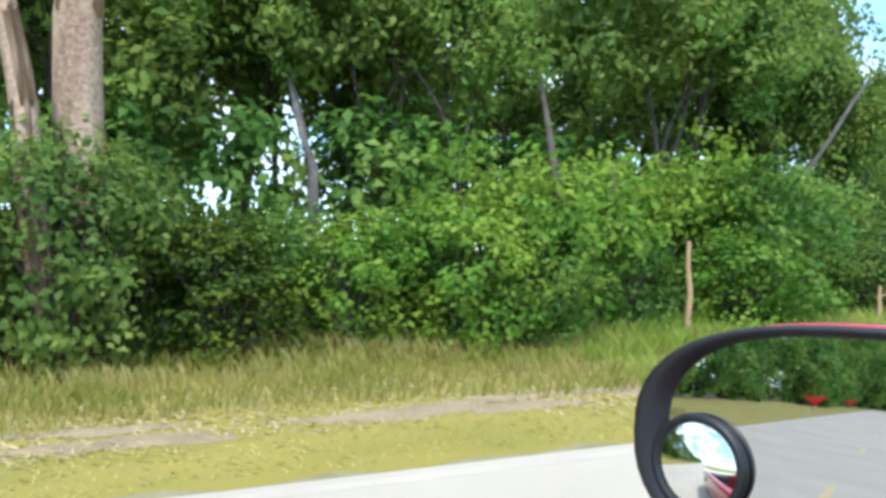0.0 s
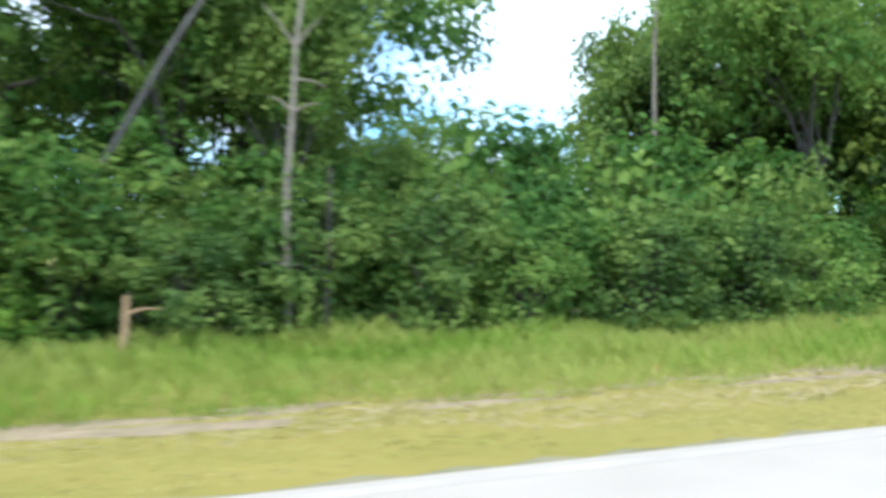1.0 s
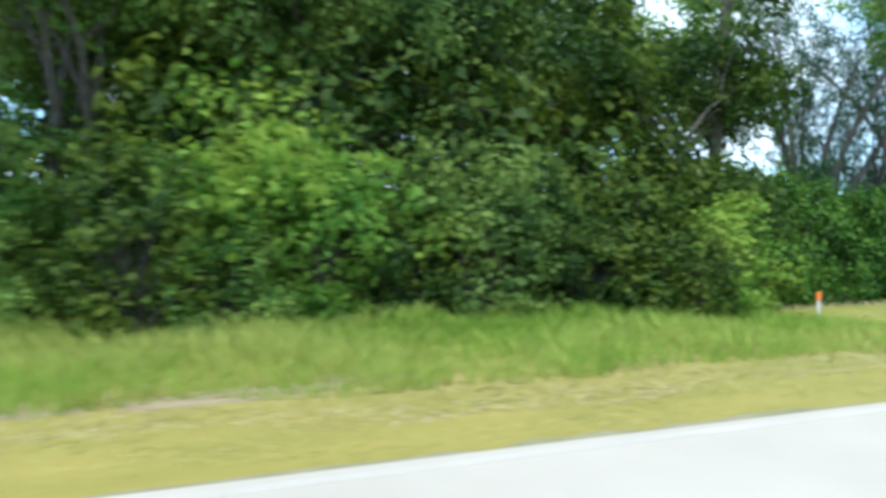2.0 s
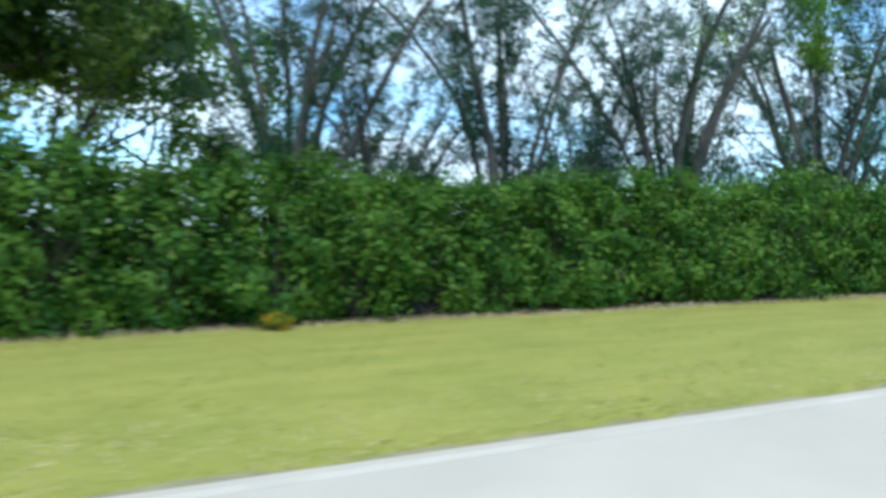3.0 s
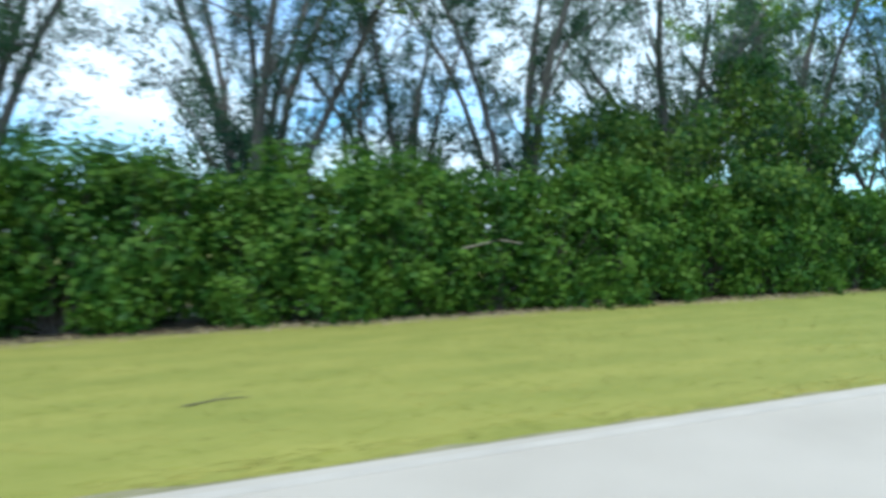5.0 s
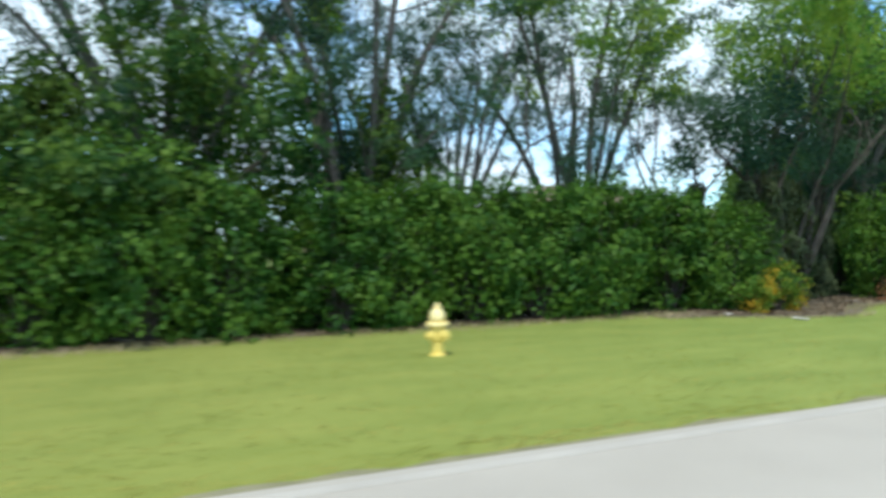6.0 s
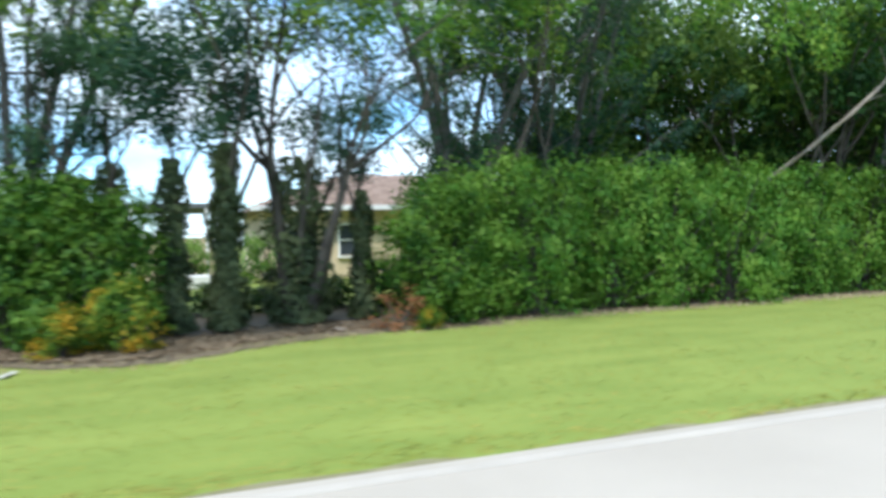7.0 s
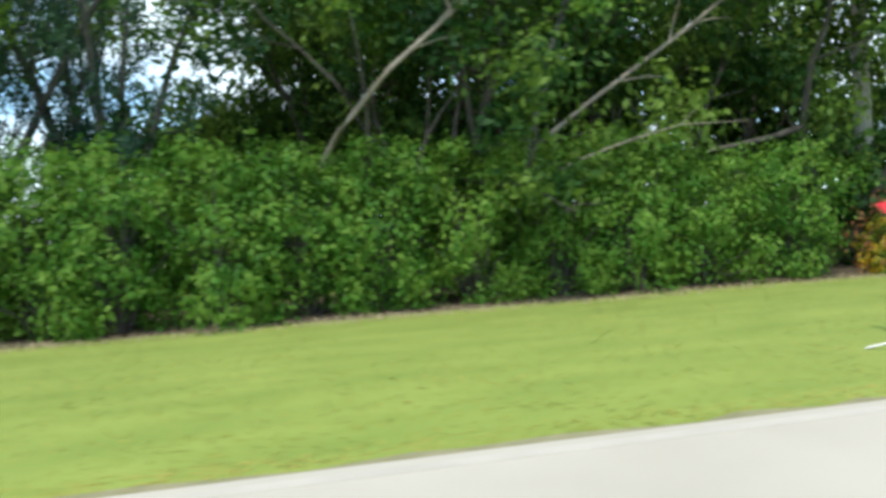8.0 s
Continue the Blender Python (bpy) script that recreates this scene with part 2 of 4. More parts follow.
def tube_mesh(name, lines, material, sides=0):
    """Tapered tubes along polylines of (point, radius); thin ones get fewer sides."""
    verts, faces = [], []
    for line in lines:
        start, r0 = len(verts), line[0][1]
        k = sides or (8 if r0 > 0.07 else 5 if r0 > 0.025 else 3)
        ring = [(math.cos(2 * math.pi * i / k), math.sin(2 * math.pi * i / k)) for i in range(k)]
        for i, (p, r) in enumerate(line):
            q0, q1 = line[max(i - 1, 0)][0], line[min(i + 1, len(line) - 1)][0]
            w = Vector(q1 - q0).normalized()
            u = w.orthogonal().normalized()
            v = w.cross(u)
            for c, d in ring:
                verts.append(np.array(p) + r * (c * np.array(u) + d * np.array(v)))
        for i in range(len(line) - 1):
            for j in range(k):
                n = (j + 1) % k
                faces.append((start + i * k + j, start + i * k + n, start + (i + 1) * k + n, start + (i + 1) * k + j))
    return raw_mesh(name, np.array(verts), np.array(faces), material, True)


def box(bm, x0, x1, y0, y1, z0, z1, bevel=0.0):
    m = Matrix.LocRotScale(((x0 + x1) / 2, (y0 + y1) / 2, (z0 + z1) / 2), None, (x1 - x0, y1 - y0, z1 - z0))
    vs = bmesh.ops.create_cube(bm, size=1, matrix=m)["verts"]
    if bevel:
        es = list({e for v in vs for e in v.link_edges})
        bmesh.ops.bevel(bm, geom=es, offset=bevel, segments=2, affect="EDGES", profile=0.5)
    return bm


# ---- plants ----
def grow(rng, stems, height, radius, spread, levels, upright=0.6, first=0.35, kids=(2, 3), lean_most=0.42):
    """Limbs of a tree as tapered polylines, and the places of its twigs' ends."""
    lines, tips = [], []

    def limb(p, d, length, r, level):
        pts, q, w = [(p.copy(), r)], p.copy(), d.copy()
        steps = 5 if level == 0 else 4 if level == 1 else 3
        for i in range(steps):
            w = unit(w + rng.normal(0, 0.10 + 0.05 * level, 3) + np.array([0, 0, 0.10 * upright]))
            q = q + w * length / steps
            rr = r * (1 - 0.55 * (i + 1) / steps)
            pts.append((q.copy(), max(rr, 0.006)))
            if level >= levels - 1 or (level >= 1 and i >= 2):
                tips.append(q.copy())
            if level < levels and level > 0 and i in (1, 2) and rng.random() < (0.75 if level == 1 else 0.45):
                side = unit(w + rng.normal(0, 0.75, 3))
                limb(q, side, length * rng.uniform(0.4, 0.65), rr * 0.55, level + 1)
        lines.append(pts)
        if level < levels:
            for _ in range(rng.integers(kids[0], kids[1] + 1)):
                turn = unit(w + rng.normal(0, spread, 3) + np.array([0, 0, 0.25 * upright]))
                limb(q, turn, length * rng.uniform(0.55, 0.8), r * 0.45 * rng.uniform(0.8, 1.1), level + 1)

    for s in range(stems):
        a = 2 * math.pi * (s + rng.random() * 0.6) / stems
        lean = 0.0 if stems == 1 else rng.uniform(0.3 * lean_most, lean_most)
        base = np.array([math.cos(a), math.sin(a), 0]) * (0 if stems == 1 else radius * 1.1)
        limb(base, unit(np.array([math.cos(a) * lean, math.sin(a) * lean, 1.0])), height * first * rng.uniform(0.8, 1.15), radius * rng.uniform(0.75, 1.0), 0)
    return lines, np.array(tips)


def clumps(rng, centres, count, radius, flat=0.75):
    """Leaf places round clump centres, with the way outward from each centre."""
    idx = rng.integers(0, len(centres), count)
    off = rng.normal(0, 1, (count, 3))
    off = unit(off) * (rng.random((count, 1)) ** 0.45) * radius * rng.uniform(0.6, 1.3, (len(centres), 1))[idx]
    off[:, 2] *= flat
    return centres[idx] + off, unit(off)


def tree(name, seed, stems, height, radius, spread, levels, leaves, clump, leaf, leaf_mat, bark, label, upright=0.6, first=0.35, low=None, group="", twig=0.013, lean=0.42):
    """A tapered trunk with limbs and a crown of small leaves."""
    rng = np.random.default_rng(seed)
    lines, tips = grow(rng, stems, height, radius, spread, levels, upright, first, lean_most=lean)
    if low is not None:
        tips = tips[tips[:, 2] > low]
    ob = thing(name, label=label, category="tree", group=group)
    mesh_object("trunk", tube_mesh("trunk", [q for q in lines if q[0][1] >= twig], bark), ob)
    pts, out = clumps(rng, tips, leaves, clump)
    mesh_object("crown", leaf_mesh("crown", pts, out, leaf, leaf * 0.55, leaf_mat, rng), ob)
    return ob


def vase_tree(name, seed, stems, height, radius, lean, leaves, leaf, leaf_mat, bark, label, group="", low=2.7, clad=3000):
    """Several stems fanning out of one leafy foot, with many fine upward branches and small leaves along them."""
    rng = np.random.default_rng(seed)
    lines, tips = [], []

    def shoot(p, d, length, r, level, fan=0.0):
        n = (7, 4, 3, 2)[level]
        q, w, pts = p.copy(), d.copy(), [(p.copy(), r)]
        for i in range(n):
            w = unit(w + rng.normal(0, 0.05 + 0.05 * level, 3) + (np.array([0, 0, 0.05]) if level else fan * (0.24 if i > 1 else 0.0)))
            q = q + w * length / n
            rr = max(r * (1 - (0.6 if level == 0 else 0.75) * (i + 1) / n), 0.006)
            pts.append((q.copy(), rr))
            if level >= 1 and q[2] > low:
                tips.append(q.copy())
            if level < 3 and (level > 0 or i >= 1):
                for _ in range(2 if level == 0 else 1):
                    if rng.random() < (0.62, 0.85, 0.7)[level]:
                        shoot(q, unit(w * 0.85 + rng.normal(0, 0.42, 3)), length * rng.uniform(0.27, 0.44), rr * (0.36 if level == 0 else 0.5), level + 1)
        lines.append(pts)

    for k in range(stems):
        a = 2 * math.pi * (k + 0.6 * rng.random()) / stems
        t = rng.uniform(0.35, 1.0) * lean
        way = np.array([math.cos(a), math.sin(a), 0])
        shoot(way * radius * rng.uniform(0.8, 2.0), unit(way * t * 0.35 + np.array([0, 0, 1.0])), height * rng.uniform(0.82, 1.0), radius * rng.uniform(0.5, 0.95), 0, way * t)
    tips = np.array(tips)
    ob = thing(name, label=label, category="tree", group=group)
    mesh_object("trunk", tube_mesh("trunk", lines, bark), ob)
    pts, out = clumps(rng, tips, leaves, 0.34)
    a, h = rng.uniform(0, 2 * math.pi, clad), rng.uniform(1.2, 4.2, clad)
    ring = np.stack([np.cos(a), np.sin(a), np.zeros(clad)], 1)
    foot = ring * ((0.35 + lean * (h - 1.0) * 0.55) * rng.uniform(0.5, 1.15, clad) * np.clip(1.25 - h / 6, 0.3, 1))[:, None] + np.stack([np.zeros(clad), np.zeros(clad), h], 1)
    mesh_object("crown", leaf_mesh("crown", np.concatenate([pts, foot]), np.concatenate([out, ring]), leaf, leaf * 0.55, leaf_mat, rng, simple=True), ob)
    return ob


def shrub(name, seed, width, depth, height, leaves, leaf, leaf_mat, label, lobes=26, category="shrub", group="", ragged=0.22, square=False):
    """A dense bush: bent stems and overlapping leafy lobes down to the ground."""
    rng = np.random.default_rng(seed)
    ob = thing(name, label=label, category=category, group=group)
    centres, lines = [], []
    for i in range(lobes):
        a, h = rng.uniform(0, 2 * math.pi), (i + rng.random()) / lobes * 0.93 + 0.03
        r = (rng.uniform(0.75, 1.0) if square else math.sqrt(max(0.05, 1 - (2 * h - 0.85) ** 2 * 0.75))) * rng.uniform(0.3, 1.0)
        if square and h > 0.8:
            r *= 0.85
        c = np.array([math.cos(a) * r * width / 2, math.sin(a) * r * depth / 2, h * height])
        centres.append(c)
    centres = np.array(centres)
    for c in centres[::3]:
        mid = np.array([c[0] * 0.4, c[1] * 0.4, c[2] * 0.55])
        lines.append([(np.array([c[0] * 0.12, c[1] * 0.12, 0.0]), 0.03), (mid, 0.022), (c, 0.008)])
    mesh_object("branching", tube_mesh("branching", lines, M_BARK, 5), ob)
    pts, out = clumps(rng, centres, leaves, ragged * (width + height) / 2, 0.8)
    axis = np.stack([pts[:, 0] / width, pts[:, 1] / depth, (pts[:, 2] - height * 0.45) / height], 1)
    pts[:, 2] = np.abs(pts[:, 2] - 0.03) + 0.03
    mesh_object("foliage", leaf_mesh("foliage", pts, unit(out * 0.6 + unit(axis) * 0.8), leaf, leaf * 0.6, leaf_mat, rng), ob)
    return ob


def place(ob, spots):
    """Moves ob to the first spot and copies it to the others. A spot: x, y, turn, scale, scale of height."""
    for i, (x, y, turn, s, sz) in enumerate(spots):
        m = pose(x, y, 0, 0, 0, turn)
        c = ob if i == 0 else copy_thing(ob, m)
        c.matrix_basis = m @ Matrix.Diagonal((s, s, s * sz, 1))


def spread_out(things, spots):
    """Deals the spots out to the variants in turn."""
    for i, ob in enumerate(things):
        if spots[i::len(things)]:
            place(ob, spots[i::len(things)])


# ---- ground, road ----
def sheet(name, x0, x1, y0, y1, z, material, label, category, step=0.0, edge=0.0):
    """A flat sheet; with step, its far and near edges wander by edge."""
    rng = np.random.default_rng(len(name) * 7 + int(abs(x0)))
    xs = [x0, x1] if not step else list(np.arange(x0, x1 + step / 2, step))
    bm = bmesh.new()
    rows = []
    for x in xs:
        e0, e1 = rng.uniform(-edge, edge), rng.uniform(-edge, edge)
        rows.append([bm.verts.new((x, y0 + e0, z)), bm.verts.new((x, y1 + e1, z))])
    for a, b in zip(rows, rows[1:]):
        bm.faces.new((a[0], b[0], b[1], a[1]))
    ob = part(name, bm, material)
    return tagged(ob, label, category, kind="structure")


sheet("ground", -1500, 1500, -1500, 1500, 0.0, M_GROUND, "grassy ground reaching to the horizon", "ground")
sheet("shoulder", -150, 300, 4.26, 4.60, 0.006, M_SHOULDER, "sandy gravel edge beside the pale road", "shoulder", 0.35, 0.08)
bm = bmesh.new()
box(bm, -150, 300, -3.4, 4.49, -0.05, 0.022, 0.01)
tagged(part("road", bm, M_ROAD), "pale worn two-lane asphalt road", "road", kind="structure")
bm = bmesh.new()
box(bm, -150, 300, 4.24, 4.36, 0.015, 0.026)
tagged(part("edge_line", bm, M_LINE), "white painted line along the road edge", "road marking", kind="structure")
bm = bmesh.new()
for k in range(-12, 24):
    box(bm, k * 12.2, k * 12.2 + 3.05, 1.05, 1.16, 0.015, 0.026)
tagged(part("centre_line", bm, M_YELLOW), "broken yellow centre line on the road", "road marking", kind="structure")
sheet("planting_bed", 42, 200, 11.95, 17.0, 0.006, M_SOIL, "brown bed of soil and dead leaves under the hedge", "soil", 0.5, 0.12)
rng = np.random.default_rng(77)
bm = bmesh.new()
bed_rows = []
for x in np.arange(101.2, 111.0, 0.2):
    front = 11.42 - 1.5 * math.exp(-((x - 104.6) / 2.0) ** 2) + rng.uniform(-0.09, 0.09)
    bed_rows.append([bm.verts.new((x, front, 0.011)), bm.verts.new((x, 12.2, 0.011))])
for a, b in zip(bed_rows, bed_rows[1:]):
    bm.faces.new((a[0], b[0], b[1], a[1]))
tagged(part("bare_bed", bm, M_SOIL), "brown bare soil at the edge of the lawn", "soil", kind="structure")
sheet("wood_floor", -90, 42, 10.3, 24.0, 0.006, M_SOIL, "shaded woodland floor of dead leaves", "soil", 0.5, 0.5)


def grass(name, x0, x1, y0, y1, per_m2, height, width, material, label, seed, wander=0.0, fade=0.0, lie=0.6, bend_to=None, taper=0.0):
    """Single bent blades; with fade they get sparser and shorter towards the road."""
    rng = np.random.default_rng(seed)
    n = int((x1 - x0) * (y1 - y0) * per_m2)
    f = 1 - rng.random(n) ** (1 + fade)
    p = np.stack([rng.uniform(x0, x1, n), y0 + (y1 - y0) * f, np.zeros(n)], 1)
    p[:, 1] += wander * np.sin(p[:, 0] * 0.9) + wander * 0.7 * np.sin(p[:, 0] * 2.3 + 1)
    if bend_to:
        p[:, 1] += bend_to(p[:, 0])
    a = rng.uniform(0, 2 * math.pi, n)
    tuft = 1 + 0.35 * np.sin(p[:, 0] * 1.7 + 2 * np.sin(p[:, 1] * 2.1)) * np.sin(p[:, 1] * 3.1 + p[:, 0] * 0.6)
    h = height * rng.uniform(0.45, 1.2, n) * (1 - min(fade, 1) * 0.7 * (1 - f)) * tuft
    if taper:
        h *= np.clip((x1 - p[:, 0] + rng.uniform(-0.8, 0.8, n)) / taper, 0.06, 1)
    side = np.stack([np.cos(a), np.sin(a), np.zeros(n)], 1) * width * 0.5
    bend = np.stack([-np.sin(a), np.cos(a), np.zeros(n)], 1) * (h * rng.uniform(0.1 if lie < 1 else lie * 0.55, lie, n))[:, None]
    up = np.stack([np.zeros(n), np.zeros(n), h], 1)
    verts = np.stack([p - side, p + side, p + side * 0.5 + bend * 0.4 + up * 0.65, p + bend + up], 1).reshape(-1, 3)
    ob = new(name, raw_mesh(name, verts, np.arange(4 * n).reshape(n, 4), material))
    return tagged(ob, label, "grass", kind="stuff")


grass("mown_grass", 40, 135, 4.52, 11.95, 90, 0.009, 0.03, M_LAWN, "short mown light green verge grass", 11, lie=9)
grass("edge_grass", 40, 135, 4.57, 4.96, 230, 0.009, 0.03, M_LAWN, "thin worn grass creeping over the gravel edge", 16, 0.03, lie=9)
grass("fringe_grass", 42.5, 102.3, 11.4, 12.15, 210, 0.085, 0.014, M_DRY, "straw-coloured grass fringe at the foot of the hedge", 17, 0.05)
grass("fringe_grass", 110.5, 130, 11.4, 12.1, 210, 0.075, 0.014, M_DRY, "straw-coloured grass fringe at the foot of the hedge", 18, 0.05)
grass("fringe_grass", 101.0, 111.2, 11.05, 11.75, 170, 0.06, 0.016, M_DRY, "thin grass creeping onto the bare soil of the bed", 19, 0.06, bend_to=lambda x: -1.5 * np.exp(-((x - 104.6) / 2.0) ** 2))
grass("short_grass", -25, 43, 4.7, 6.6, 150, 0.012, 0.024, M_SHORT, "short green grass beside the road", 12, 0.1, lie=8)
grass("dry_grass", -25, 44, 5.6, 7.9, 190, 0.02, 0.024, M_DRY, "dry yellow-brown grass along the verge", 14, 0.2, lie=6)
grass("dry_grass", 43, 60, 4.62, 6.4, 60, 0.012, 0.024, M_DRY, "sparse dry brown grass beside the road", 20, 0.25, lie=6)
grass("tall_grass", 5.5, 43.0, 6.6, 10.4, 320, 0.40, 0.018, M_TALL, "tall uncut green grass before the trees", 13, 0.15, 0.6, taper=4.0)
grass("tall_dry_grass", -25, 9.0, 6.4, 9.8, 330, 0.30, 0.016, M_TALLDRY, "tall yellowing grass at the foot of the trees", 15, 0.15, 0.6)

rng = np.random.default_rng(91)
bm = bmesh.new()
for k in range(70):
    cx = rng.uniform(-14, 33)
    cy, lx, ly, ph = 6.15 + 0.03 * cx + rng.uniform(-0.28, 0.28), rng.uniform(0.3, 1.1), rng.uniform(0.08, 0.22), rng.uniform(0, 6)
    mid = bm.verts.new((cx, cy, 0.022))
    rim = []
    for i in range(18):
        a = 2 * math.pi * i / 18
        f = 1 + 0.25 * math.sin(3 * a + ph) + 0.15 * math.sin(7 * a + 2 * ph)
        rim.append(bm.verts.new((cx + lx * f * math.cos(a), cy + ly * f * math.sin(a), 0.002)))
    for i in range(18):
        bm.faces.new((mid, rim[i], rim[(i + 1) % 18]))
tagged(part("bare_sand", bm, M_SAND), "tan patches of bare sandy soil along the verge", "soil", kind="stuff")

# ---- hedge ----
HEDGE_LABEL = "dense dark green clipped hedge shrub, leafy to the ground"
variants = [shrub("hedge_shrub", 100 + k, 3.0, 2.5, 2.8, 6600, 0.128, M_HEDGE, HEDGE_LABEL, 88, "hedge", "roadside hedge", 0.165, True) for k in range(5)]
rng = np.random.default_rng(5)


def hedge_spots(x0, x1, low=0.95, tall=1.15):
    return [(x + rng.uniform(-0.3, 0.3), 12.85 + rng.uniform(-0.2, 0.2), rng.uniform(-25, 25) + 180 * rng.integers(0, 2), rng.uniform(0.93, 1.07), rng.uniform(low, tall)) for x in np.arange(x0, x1, 1.6)]


spread_out(variants, hedge_spots(41.6, 102.6) + [(103.9, 12.25, 10, 0.86, 1.0), (109.85, 12.4, 60, 0.86, 1.05)])
lighter = [shrub("hedge_shrub", 120 + k, 3.0, 2.6, 2.75, 6600, 0.105, M_HEDGE_B, "fine-leaved lighter green hedge shrub, leafy to the ground", 76, "hedge", "roadside hedge", 0.16, True) for k in range(4)]
climb = [q[:4] + (q[4] * (1.0 if q[0] < 112 else 1.08 if q[0] < 126 else 0.86),) for q in hedge_spots(110.6, 128.4, 1.0, 1.22)]      # lower at both ends
spread_out(lighter, climb)
edge_shrub = shrub("yellowing_shrub", 150, 1.5, 1.2, 1.25, 1700, 0.105, M_YELLOWLEAF, "shrub with yellow and orange leaves among the green", 26, "shrub", "", 0.24)
place(edge_shrub, [(104.5, 11.35, 0, 0.8, 1.05), (103.7, 11.25, 100, 0.7, 0.8), (109.3, 11.35, 60, 0.4, 0.8), (48.0, 11.5, 30, 0.4, 0.6), (130.0, 12.0, 200, 0.85, 1.0)])
rust_shrub = shrub("withered_shrub", 151, 1.3, 1.2, 1.0, 420, 0.10, M_RUST, "withered brown shrub beside the hedge gap", 14, "shrub", "", 0.25)
place(rust_shrub, [(108.85, 11.6, 0, 0.75, 0.95), (130.4, 12.6, 40, 1.4, 1.2)])

# ---- row of many-stemmed trees behind the hedge ----
ROW_LABEL = "many-stemmed tree with thin branching grey trunks behind the hedge"
row = [vase_tree("row_tree", 200 + k, (7, 6, 8, 6, 7)[k], 9.6, 0.185, (0.54, 0.46, 0.60, 0.46, 0.52)[k], 29000, 0.098, M_ROW, M_ROWBARK, ROW_LABEL, "trees behind the hedge") for k in range(5)]
row_spots = [(x, 16.2 + rng.uniform(-0.3, 0.3), rng.uniform(0, 360), rng.uniform(0.95, 1.08), 1.0) for x in (49.3, 55.3, 61.1, 67.4, 73.4, 79.2, 86.0, 91.6, 96.0, 102.3)]
row_spots += [(x, 17.6 + rng.uniform(-0.4, 0.4), rng.uniform(0, 360), s, 1.0) for x, s in ((51.9, 0.62), (58.9, 0.72), (70.6, 0.7), (83.2, 0.8), (99.2, 0.75))]
row_spots += [(111.6, 15.4, 20, 0.95, 1.0), (114.4, 15.8, 140, 1.0, 1.0)]
spread_out(row, row_spots)
back = [tree("back_tree", 250 + k, 2 + k, 9.0, 0.14, 0.5, 3, 3600, 0.6, 0.18, M_ROW, M_BARK, "tree standing well back behind the hedge", 0.7, 0.3, 2.2, "trees behind the hedge") for k in range(2)]
spread_out(back, [(x + rng.uniform(-1, 1), 24 + rng.uniform(-3, 4), rng.uniform(0, 360), rng.uniform(0.7, 1.0), 1.0) for x in np.arange(48, 100, 4.6)])

# added for sunlit crown tops: the sunlight is in the leaf colour
light_row = [tree("light_leaved_tree", 270 + k, 2, 9.5, 0.10, 0.5, 3, 4200, 0.5, 0.15, M_LIGHT, M_BARK, "slender tree with drooping leaves above the hedge, sunlight put into their yellow-green", 0.6, 0.42, (6.7, 5.4)[k], "trees behind the hedge") for k in range(2)]
for ob, xs, y in ((light_row[0], (44.3, 51.0, 64.2, 81.3, 94.5, 98.6), 15.0), (light_row[1], (104.2, 105.9, 107.5, 111.3, 113.4, 120.1), 13.9)):
    place(ob, [(x, y + rng.uniform(-0.2, 0.3), rng.uniform(0, 360), rng.uniform(0.95, 1.08), 1.0) for x in xs])
# dark crowns: the shade is in the leaf colour
corner = tree("dense_tree", 280, 3, 8.5, 0.16, 0.5, 4, 7600, 0.6, 0.19, M_SHADE, M_BARK, "dense tree with shade-darkened leaves swelling over the top of the hedge", 0.5, 0.28, 2.4, "trees behind the hedge")
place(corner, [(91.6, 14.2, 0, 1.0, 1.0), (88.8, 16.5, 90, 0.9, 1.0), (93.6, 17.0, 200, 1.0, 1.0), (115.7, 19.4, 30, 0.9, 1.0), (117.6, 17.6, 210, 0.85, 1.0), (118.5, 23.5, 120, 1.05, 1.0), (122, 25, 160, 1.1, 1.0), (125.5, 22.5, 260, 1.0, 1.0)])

# ---- ivy-clad trees in the gap of the hedge ----
def clad_tree(seed, height, radius, stems, label):
    """A trunk wrapped in dark ivy up to head height, thin limbs above."""
    ob = tree("clad_tree", seed, stems, height, radius, 0.45, 4, 2600, 0.40, 0.12, M_ROW, M_BARK, label, 0.9, 0.36, 3.4, "trees in the gap")
    rng2 = np.random.default_rng(seed + 1)
    n = 3200
    h = 0.1 + 3.1 * rng2.random(n) ** 1.7
    a = rng2.uniform(0, 2 * math.pi, n)
    r = (0.06 + radius * (1.0 if stems == 1 else 2.5) + 0.06 * np.abs(h - 1.4)) * np.clip((4.1 - h) / 1.9, 0.3, 1) * rng2.uniform(0.6, 1.2, n) * (1 + 0.35 * np.sin(h * 5 + a * 2))
    out = np.stack([np.cos(a), np.sin(a), np.zeros(n)], 1)
    pts = out * r[:, None] + np.stack([np.zeros(n), np.zeros(n), h], 1)
    mesh_object("ivy", leaf_mesh("ivy", pts, out, 0.14, 0.09, M_IVY, rng2), ob, "dark ivy round the trunk")
    return ob


clad = [clad_tree(600, 8.0, 0.14, 1, "ivy-clad tree trunk in the hedge gap"), clad_tree(610, 8.5, 0.17, 5, "broad many-stemmed ivy-clad tree in the hedge gap")]
place(clad[0], [(104.2, 13.6, 20, 0.95, 1), (105.2, 12.95, 120, 0.95, 1), (106.1, 13.0, 210, 1.05, 1), (108.7, 13.5, 300, 0.8, 1)])
place(clad[1], [(107.5, 13.7, 40, 1.02, 0.98)])

